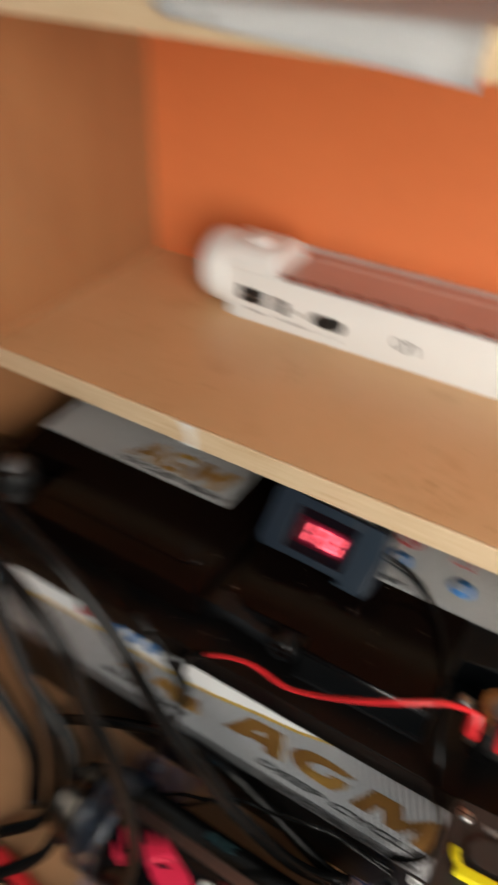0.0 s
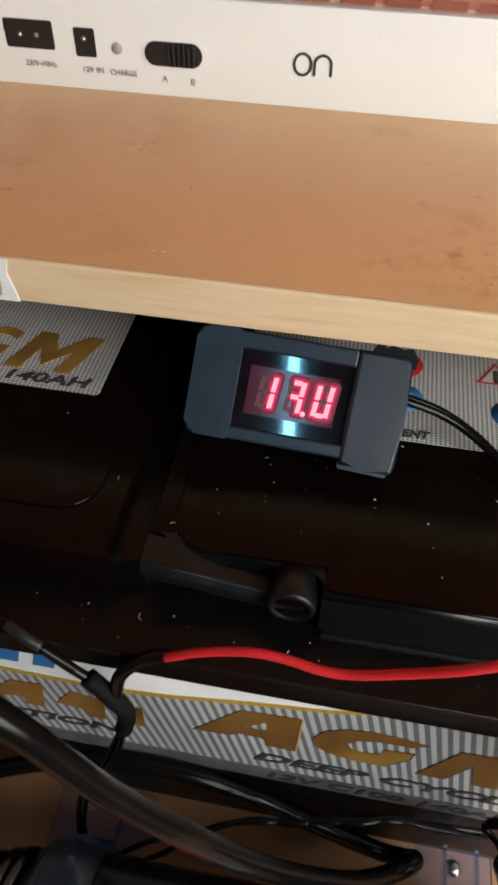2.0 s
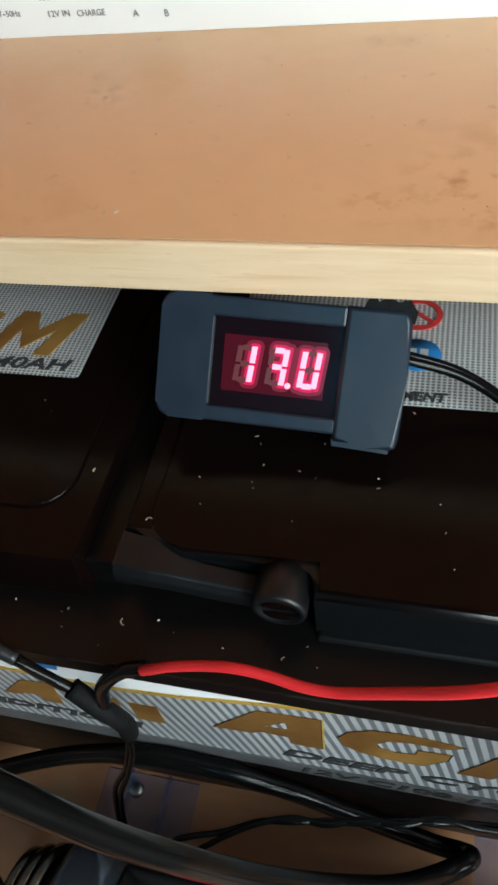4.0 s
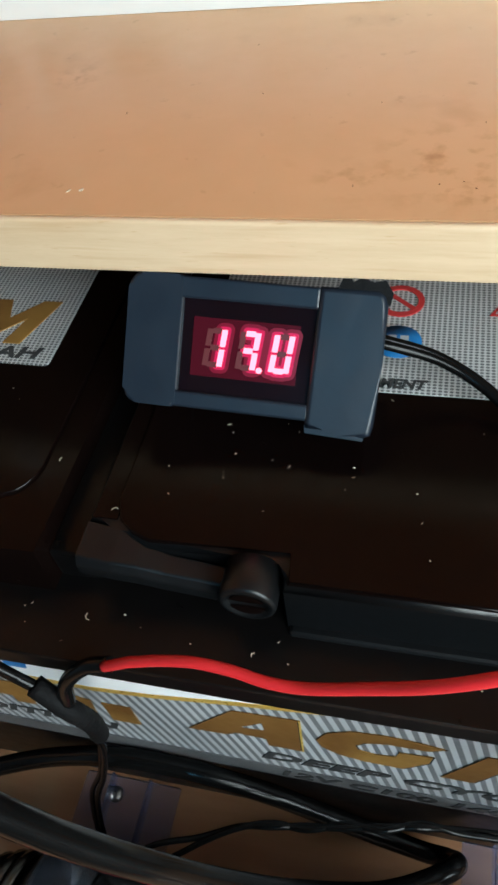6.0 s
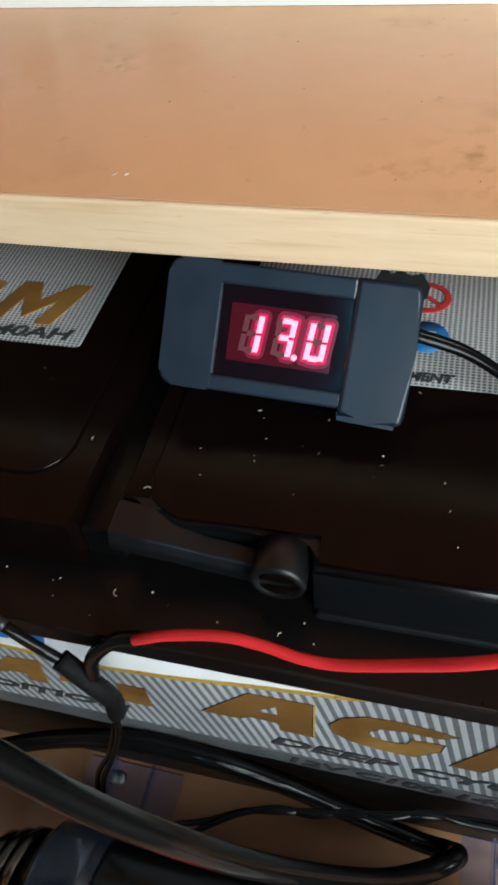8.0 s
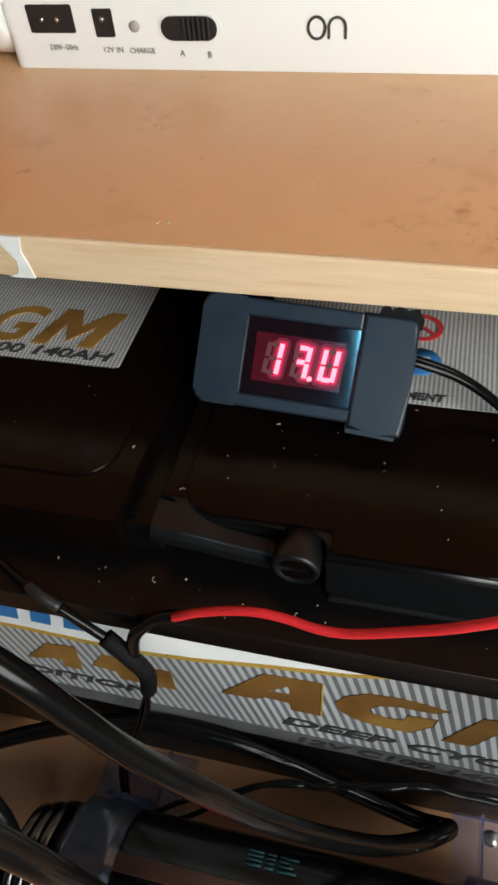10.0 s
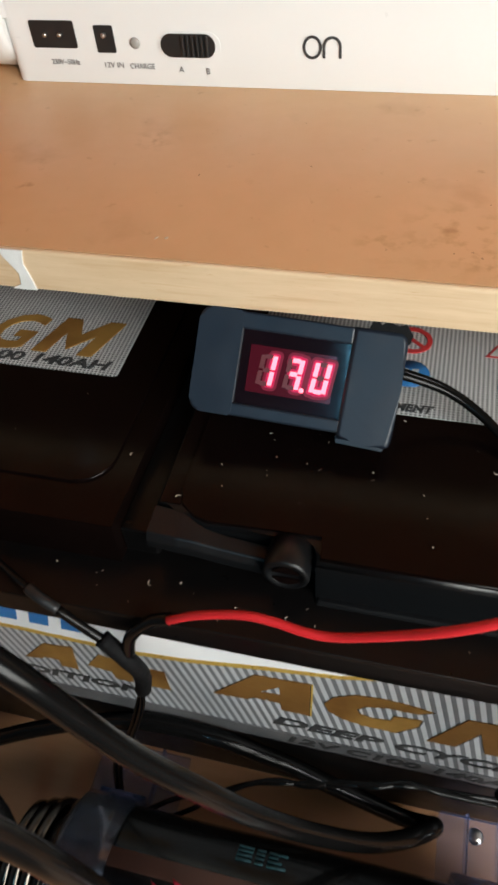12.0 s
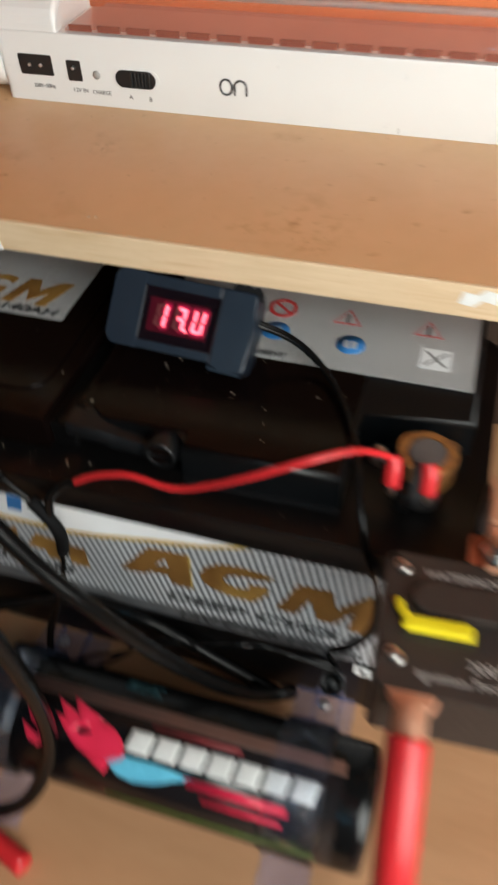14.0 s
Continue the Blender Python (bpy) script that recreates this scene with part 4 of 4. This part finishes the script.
def capacitor():
    c = thing("car_capacitor", "large black cylindrical capacitor with red flame print lying on brackets", "capacitor", pose(0, CY, CZ))
    lie = Matrix.Rotation(radians(90), 4, "Y")
    prof = [(0.025, -0.050), (0.0324, -0.049), (0.0343, -0.046), (CR, -0.043), (CR, 0.178), (0.0341, 0.182), (0.0324, 0.1845), (0.025, 0.186)]
    part("barrel", lathe(bmesh.new(), prof, lie, 48), CAN, c)
    for x, r in ((-0.0560, 0.0365), (-0.0620, 0.0345), (-0.0680, 0.0320)):
        part("end_ring", lathe(bmesh.new(), [(r * CK - 0.004, x - 0.0025), (r * CK, x - 0.002), (r * CK, x + 0.002), (r * CK - 0.004, x + 0.0025)], lie, 36), DARKCHROME, c, "dark chrome end ring")
    part("end_cap", lathe(bmesh.new(), [(0.010, -0.072), (0.0245, -0.0705), (0.0262, -0.0515), (0.0262, -0.0495)], lie, 36), CAN, c)
    part("maroon_field", band(bmesh.new(), -0.024, 0.168, round_to(88), round_to(99), 0.0001), MAROON, c, "dull maroon stripe")
    lower = part("lower_field", band(bmesh.new(), -0.024, 0.168, round_to(8), round_to(87.5), 0.0001, steps=30), CANPRINT, c, "black printed field")
    # flame-shaped emblem drawn as plain shapes
    def oval(x, a, rx, ra, tilt=0.0):
        return [(x + rx * math.cos(t) + tilt * math.sin(t), a + ra * math.sin(t)) for t in (2 * math.pi * k / 18 for k in range(18))]

    emblem = part("emblem", wrap(bmesh.new(), oval(0.030, 64, 0.0175, 15, -0.005), 0.0005), PINKRED, lower, "red flame emblem")
    for spike in ([(0.012, 68), (0.026, 72), (0.001, 86)], [(0.018, 73), (0.032, 78), (0.010, 90)], [(0.026, 50), (0.044, 56), (0.038, 40)], [(0.014, 60), (0.020, 72), (0.003, 74)]):
        part("flame", wrap(bmesh.new(), spike, 0.0005), PINKRED, emblem)
    for q in ([(-0.004, 46), (0.004, 52), (0.006, 62), (0.000, 66), (-0.004, 60)], [(-0.004, 60), (-0.002, 66), (-0.016, 76), (-0.010, 64)], [(-0.004, 47), (-0.003, 54), (-0.015, 62), (-0.010, 50)]):
        part("flame", wrap(bmesh.new(), q, 0.0005), PINKRED, emblem)
    part("eye", wrap(bmesh.new(), oval(0.0225, 67, 0.0038, 2.2, 0.002), 0.0009), CANPRINT, emblem)
    # the brand word and small print as plain bars
    for k in range(7):
        x = 0.0475 + 0.0155 * k
        part("print_bar", wrap(bmesh.new(), [(x, 62), (x + 0.0136, 62), (x + 0.0160, 78), (x + 0.0024, 78)], 0.0006), WHITEINK, lower)
    for x0, x1, a0, a1, m in ((0.085, 0.142, 49, 56, PINKRED), (0.095, 0.140, 40, 44, PINKRED), (0.060, 0.112, 82, 85, MAROONRED)):
        part("print_bar", band(bmesh.new(), x0, x1, round_to(a0), round_to(a1), 0.0006, steps=3), m, lower)
    part("blue_flash", wrap(bmesh.new(), [(0.038, 51), (0.048, 58), (0.066, 59), (0.090, 56), (0.078, 50), (0.068, 44), (0.055, 40), (0.045, 43)], 0.0005), CYAN, lower, "pale blue printed flash")
    part("green_line", band(bmesh.new(), 0.040, 0.160, round_to(19), round_to(23), 0.0006, steps=2), GREEN, lower, "thin green stripe")
    for k in range(4):
        for x0, x1 in ((0.034, 0.041), (0.0425, 0.0465), (0.048, 0.0565 - 0.002 * (k % 3))):
            part("print_bar", band(bmesh.new(), x0, x1, 119 + 4.2 * k, 121 + 4.2 * k, 0.0002, steps=2), TEAL, c)
    # translucent bluish brackets: a strap over the barrel and a screwed foot at each side
    for x0, x1, lift in ((-0.0450, -0.0205, 0.0), (0.1290, 0.1590, 0.010)):
        br = part("bracket", band(bmesh.new(), x0, x1, -50, 190, 0.0008, 0.0016, 30), STRAP, c, "translucent greyish plastic strap")
        xm = (x0 + x1) / 2
        foot = bmesh.new()
        box(foot, x0 - (0.003 if lift else 0.022), x1 + 0.006, 0.0395, 0.0765, ZB - CZ + 0.0005 + lift, ZB - CZ + 0.0035 + lift, bevel=0.001)
        box(foot, x0, x1, 0.0345, 0.0393, ZB - CZ + 0.0005, 0.004, bevel=0.0008)
        part("foot", foot, BLUEPLASTIC, br).visible_shadow = False
        br.visible_shadow = False
        for xr in ((x0 + 0.010, x1 - 0.004) if lift else (x0 - 0.006, x1 - 0.010)):
            part("rib", boxed(xr, xr + 0.0018, 0.0400, 0.0760, ZB - CZ + 0.0034 + lift, ZB - CZ + 0.0105 + lift, bevel=0.0006), BLUEPLASTIC, br).visible_shadow = False
        part("screw", lathe(bmesh.new(), [(0.0042, 0), (0.0040, 0.0010), (0.0028, 0.0022), (0.0006, 0.0024)], Matrix.Translation((xm - 0.015 + 1.6 * lift, 0.0672, ZB - CZ + 0.0035 + lift)), 14), STEEL, br, "steel screw")
        front = boxed(x0, x1, -0.056, -0.024, ZB - CZ + 0.0005, ZB - CZ + 0.0045, bevel=0.001)
        part("foot", front, BLUEPLASTIC, br).visible_shadow = False


CAN = surf("black_gloss_can", (0.0035, 0.0036, 0.0038), (0.006, 0.006, 0.006), 30, 0.2, spec=0.35)
CANPRINT = surf("black_print_field", (0.006, 0.0052, 0.0058), (0.010, 0.008, 0.009), 30, 0.22, spec=0.35)
MAROONRED = surf("dull_red_print", (0.26, 0.035, 0.04), (0.18, 0.03, 0.03), 60, 0.35)
MAROON = surf("maroon_print", (0.125, 0.060, 0.045), (0.09, 0.045, 0.034), 40, 0.35)
PINKRED = surf("pinkish_red_print", (0.68, 0.022, 0.070), (0.60, 0.018, 0.055), 60, 0.35)
WHITEINK = surf("white_print", (0.72, 0.72, 0.70), (0.60, 0.60, 0.58), 90, 0.4)
CYAN = surf("pale_blue_print", (0.16, 0.56, 0.74), (0.04, 0.25, 0.42), 45, 0.35)
GREEN = surf("green_print", (0.10, 0.16, 0.02), (0.05, 0.09, 0.012), 60, 0.4)
TEAL = surf("teal_print", (0.02, 0.07, 0.08), (0.01, 0.035, 0.045), 200, 0.4)
DARKCHROME = surf("dark_chrome", (0.16, 0.14, 0.12), (0.08, 0.07, 0.06), 40, 0.22, metal=1.0)
STRAP = clear("greyish_clear_plastic", (0.90, 0.93, 1.0), (0.26, 0.32, 0.46), 0.02, 0.16)
BLUEPLASTIC = clear("bluish_clear_plastic", (0.88, 0.925, 1.0), (0.24, 0.38, 0.92), 0.060, 0.10)
capacitor()


# ---- loose cables ----
cable("power_cable", [(-0.160, -0.140, 0.050), (-0.075, -0.140, 0.006), (-0.040, -0.140, -0.022), (-0.0193, -0.141, -0.0462), (-0.0065, -0.1415, -0.0706), (0.0082, -0.1415, -0.0974), (0.0253, -0.140, -0.1231), (0.0438, -0.136, -0.1571), (0.0655, -0.129, -0.1929), (0.0908, -0.119, -0.2277), (0.1104, -0.107, -0.2500), (0.1221, -0.098, -0.2560), (0.1200, -0.0925, -0.2740), (0.1060, -0.0905, -0.2780), (0.0680, -0.0890, -0.2570), (0.0400, -0.0885, -0.2380), (0.005, -0.0885, -0.2240), (-0.032, -0.0885, -0.2260), (-0.075, -0.0900, -0.2480), (-0.113, -0.1000, -0.2600), (-0.150, -0.1100, -0.2800)], 0.0046, RUBBER, "thick glossy black power cable looping before the battery", sides=16)
cable("power_cable", [(-0.150, -0.165, 0.075), (-0.070, -0.175, 0.040), (-0.0230, -0.180, 0.004), (-0.0120, -0.180, -0.0450), (0.0000, -0.180, -0.0800), (0.0075, -0.180, -0.1300), (0.0090, -0.182, -0.1850), (0.0040, -0.190, -0.2250), (-0.0120, -0.206, -0.2580), (-0.0450, -0.215, -0.2780), (-0.1000, -0.220, -0.2843)], 0.0046, RUBBER, "thick glossy black power cable hanging to the base board", sides=16)
cable("thin_wire", [(-0.150, -0.055, -0.0862), (-0.104, -0.0660, -0.0850), (-0.070, -0.0840, -0.0840), (-0.040, -0.0990, -0.0840), (-0.0200, -0.1015, -0.1020), (-0.0110, -0.1012, -0.1230), (-0.0120, -0.0990, -0.1450), (-0.0180, -0.0980, -0.1650), (-0.0330, -0.0980, -0.2150), (-0.0470, -0.1010, -0.2500), (-0.0480, -0.1110, -0.2740), (-0.0370, -0.1225, -0.2680), (-0.0240, -0.1235, -0.2540), (-0.0060, -0.1170, -0.2400), (0.0120, -0.1115, -0.2375), (0.0300, -0.1060, -0.2270), (0.0450, -0.1055, -0.2165), (0.0600, -0.1020, -0.2185), (0.0750, -0.1015, -0.2115), (0.0900, -0.0985, -0.2095), (0.1050, -0.0965, -0.2075), (0.1200, -0.0925, -0.2160), (0.1500, -0.0880, -0.2255)], 0.0014, RUBBER, "thin black wire crossing the battery's front and base board", "wire", 8)
cable("thin_wire", [(-0.0100, -0.1030, -0.1250), (-0.0160, -0.1005, -0.1650), (-0.0310, -0.1000, -0.2150), (-0.0440, -0.1030, -0.2520), (-0.0445, -0.1130, -0.2760), (-0.0330, -0.1250, -0.2710), (-0.0200, -0.1260, -0.2600), (-0.0020, -0.1210, -0.2470), (0.0140, -0.1130, -0.2370), (0.0300, -0.1075, -0.2235), (0.0450, -0.1035, -0.2195), (0.0600, -0.1040, -0.2155), (0.0750, -0.0995, -0.2140), (0.0900, -0.1005, -0.2065), (0.1050, -0.0945, -0.2100), (0.1200, -0.0945, -0.2130), (0.1500, -0.0900, -0.2280)], 0.0014, RUBBER, "thin black wire twisted with its twin before the battery", "wire", 8)
sleeve = thing("wire_joint", "black taped wire joint with crimped sleeve on the battery's edge", "wire joint", pose(0, 0, 0))
part("sleeve", tube([(0.0110, -0.0985, -0.0797), (0.0020, -0.0990, -0.0840), (-0.0070, -0.1010, -0.0950), (-0.0100, -0.1030, -0.1080)], 0.0025, 12, 6), RUBBER, sleeve)
part("tape_wrap", tube([(-0.0200, -0.1015, -0.1010), (-0.0110, -0.1040, -0.1090), (-0.0080, -0.1035, -0.1180), (-0.0085, -0.1020, -0.1300), (-0.0125, -0.1000, -0.1480)], 0.0036, 12, 6), DULL, sleeve, "black tape wrapped round joint")
part("crimp", tube([(-0.0480, -0.0955, -0.0832), (-0.0420, -0.0985, -0.0833), (-0.0350, -0.1000, -0.0870)], 0.0023, 10, 5), SOCKET, sleeve, "dark crimped connector")
part("sleeve", tube([(-0.0350, -0.1000, -0.0870), (-0.0270, -0.1010, -0.0950), (-0.0190, -0.1018, -0.1020)], 0.0020, 10, 5), RUBBER, sleeve)
plug = thing("barrel_plug", "black barrel plug on the thin cable's end", "plug", pose(0, 0, 0))
part("body", lathe(bmesh.new(), [(0.0030, -0.0200), (0.0055, -0.0170), (0.0066, -0.0020), (0.0066, 0.0000), (0.0050, 0.0002), (0.0045, -0.0020), (0.0012, -0.0020)], Matrix.Translation((0.1514, -0.1180, -0.1880)) @ Matrix.Rotation(radians(38), 4, "X"), 24), RUBBER, plug)
part("contact", lathe(bmesh.new(), [(0.0022, -0.0030), (0.0022, -0.0004), (0.0008, -0.0002)], Matrix.Translation((0.1514, -0.1180, -0.1880)) @ Matrix.Rotation(radians(38), 4, "X"), 14), SOCKET, plug)
part("lead", tube([(0.1514, -0.1065, -0.2020), (0.1500, -0.0980, -0.2060), (0.1440, -0.0930, -0.2040), (0.1450, -0.0920, -0.2000)], 0.0018, 8, 5), RUBBER, plug)
cable("red_cable_end", [(-0.110, -0.210, -0.2822), (-0.070, -0.216, -0.2820), (-0.035, -0.224, -0.2820), (-0.004, -0.233, -0.2822)], 0.0065, RED, "short red cable end lying on the base board")
cable("power_cable", [(-0.235, -0.030, -0.060), (-0.205, -0.085, -0.070), (-0.165, -0.120, -0.110), (-0.125, -0.135, -0.170), (-0.095, -0.150, -0.225), (-0.090, -0.175, -0.265), (-0.120, -0.200, -0.2835)], 0.0046, RUBBER, "thick black cable from the far battery terminal", sides=14)
cable("power_cable", [(-0.215, -0.045, -0.055), (-0.180, -0.095, -0.060), (-0.150, -0.125, -0.100), (-0.120, -0.140, -0.150), (-0.075, -0.150, -0.200), (-0.070, -0.190, -0.260), (-0.100, -0.225, -0.2835)], 0.0046, RUBBER, "thick black cable drooping from the far battery terminal", sides=14)
cable("power_cable", [(-0.245, -0.020, -0.100), (-0.235, -0.100, -0.120), (-0.215, -0.125, -0.180), (-0.180, -0.130, -0.240), (-0.140, -0.140, -0.275), (-0.110, -0.170, -0.2840)], 0.0060, RUBBER, "thick black cable hanging beside the battery's end", sides=14)
clampL = thing("terminal_clamp", "black covered battery clamp on the far terminal", "battery clamp", pose(-0.201, -0.052, RIMZ))
part("post", lathe(bmesh.new(), [(0.0100, 0.0), (0.0088, 0.034), (0.0010, 0.0356)], sides=24), LEAD, clampL)
part("clamp_ring", lathe(bmesh.new(), [(0.0103, 0.014), (0.0160, 0.014), (0.0165, 0.016), (0.0165, 0.029), (0.0160, 0.030), (0.0103, 0.030)], sides=28), SOCKET, clampL)


# ---- papers, flaked paint, crumbs and dust ----
def paper_sheet():
    bm = bmesh.new()
    prof = [(0.19, 0.2532), (0.10, 0.2534), (0.03, 0.2536), (0.008, 0.2540), (0.0, 0.2537), (-0.0035, 0.2515), (-0.0050, 0.2470), (-0.0055, 0.2420), (-0.0050, 0.2320)]
    nx = 8
    rows = []
    for i in range(nx + 1):
        x, lift = -0.080 + 0.16 * i / nx, 0.012 * (1 - i / nx)
        rows.append([bm.verts.new((x, y + (0.0010 * math.sin(60 * x + 80 * z) if y < 0 else 0), z + (lift * (0.2540 - z) / 0.022 if y < 0 else 0))) for y, z in prof])
    for a, b in zip(rows, rows[1:]):
        for k in range(len(prof) - 1):
            bm.faces.new((a[k], b[k], b[k + 1], a[k + 1])).smooth = True
    bmesh.ops.solidify(bm, geom=bm.faces[:], thickness=0.0006)
    return solid("paper_sheet", bm, PAPER, "white paper sheet bent over the upper shelf's edge", "paper")


paper_sheet()


def flake(name, pts, y, thick, label):
    bm = prism(bmesh.new(), pts, 0, thick, pose(0, y, 0, 90))
    return solid(name, bm, PAINTWHITE, label, "paint flake")


PAINTWHITE = surf("white_paint", (0.80, 0.79, 0.77), (0.70, 0.69, 0.66), 120, 0.5, 0.0004)
flake("paint_flake", [(-0.0795, 0.0003), (-0.0765, -0.0050), (-0.0730, -0.0105), (-0.0740, -0.0160), (-0.0785, -0.0181), (-0.0675, -0.0181), (-0.0685, -0.0120), (-0.0700, -0.0060), (-0.0685, 0.0002)], 0.0, 0.0006, "torn white paint flake on the shelf's pine edge")
flake("paint_flake", [(0.1770, -0.0100), (0.1790, -0.0035), (0.1850, -0.0045), (0.1890, -0.0010), (0.1960, -0.0030), (0.1950, -0.0085), (0.1880, -0.0070), (0.1840, -0.0110)], 0.0, 0.0006, "torn white paint flake on the shelf's pine edge")


def specks(name, count, spots, lo, hi, material, label, category, seed):
    rnd = random.Random(seed)
    bm = bmesh.new()
    for _ in range(count):
        x0, x1, y0, y1, z = rnd.choice(spots)
        x, y, a = rnd.uniform(x0, x1), rnd.uniform(y0, y1), rnd.uniform(0, 6.28)
        ln, wd = rnd.uniform(lo, hi) * rnd.choice((1, 1, 1.8)), rnd.uniform(lo, hi) * 0.5
        q = [(x + ln * math.cos(a + t) * s, y + ln * math.sin(a + t) * s) for t, s in ((0, 1), (1.3, wd / ln), (3.1, 0.9), (4.5, wd / ln))]
        prism(bm, q, z, z + wd * 0.6)
    return solid(name, bm, material, label, category, kind="stuff")


SPECK = surf("pale_dust", (0.62, 0.54, 0.42), (0.45, 0.36, 0.25), 300, 0.8)
CRUMB = surf("brown_crumb", (0.22, 0.10, 0.04), (0.14, 0.06, 0.025), 300, 0.8)
lid_spots = [(-0.15, -0.03, -0.050, 0.0, LIDZ), (0.012, 0.135, -0.052, -0.002, LIDZ), (0.012, 0.135, -0.052, -0.002, LIDZ), (-0.16, 0.16, -0.092, -0.077, RIMZ), (-0.16, 0.06, -0.092, -0.077, RIMZ), (-0.019, -0.008, -0.07, 0.0, RIMZ)]
specks("dust", 52, lid_spots, 0.00012, 0.00050, SPECK, "pale dust flecks on the battery's lid", "dust", 4)
specks("crumbs", 14, [(-0.05, 0.16, 0.004, 0.12, 0.0), (0.06, 0.11, 0.012, 0.04, 0.0)], 0.00025, 0.0005, CRUMB, "brown crumbs scattered on the shelf", "crumbs", 9)
specks("crumbs", 3, [(-0.020, -0.012, 0.0140, 0.0165, 0.0)], 0.0006, 0.0012, SPECK, "pale flecks on the shelf", "crumbs", 2)
lint = bmesh.new()
for x, y, z, r in ((0.0725, -0.0315, LIDZ, 0.0007), (0.0970, -0.0610, LIDZ, 0.0007), (0.0070, -0.0795, RIMZ, 0.0010), (-0.0445, -0.0795, RIMZ, 0.0009), (0.0330, -0.0400, LIDZ, 0.0005), (0.0920, -0.0390, LIDZ, 0.0005), (0.0600, -0.0870, RIMZ, 0.0007), (0.0300, -0.0855, RIMZ, 0.0006)):
    prism(lint, [(x + 0.42 * r * math.cos(a) * (1 + 0.5 * math.sin(2 * a + x * 900)), y + 0.3 * r * math.sin(a)) for a in (radians(60 * k) for k in range(6))], z, z + 0.0004)
for x, y, z, size, turn in ((0.0010, -0.0565, LIDZ, 0.0022, 0.3), (-0.0040, -0.0830, RIMZ, 0.0026, 2.0), (0.0490, -0.0865, RIMZ, 0.0014, 1.0), (0.1180, -0.0240, LIDZ, 0.0016, 2.6), (-0.0700, -0.0860, RIMZ, 0.0022, 0.8), (-0.0230, -0.0400, LIDZ, 0.0015, 1.4)):
    bend = [(x + size * math.cos(turn) * k / 3 - size * 0.35 * math.sin(turn) * math.sin(k), y + size * math.sin(turn) * k / 3 + size * 0.35 * math.cos(turn) * math.sin(k), z + 0.0002) for k in range(4)]
    tube(bend, 0.00014, 5, 3, lint)
solid("lint", lint, SPECK, "pale curled lint fibres on the battery's lid", "lint", kind="stuff")
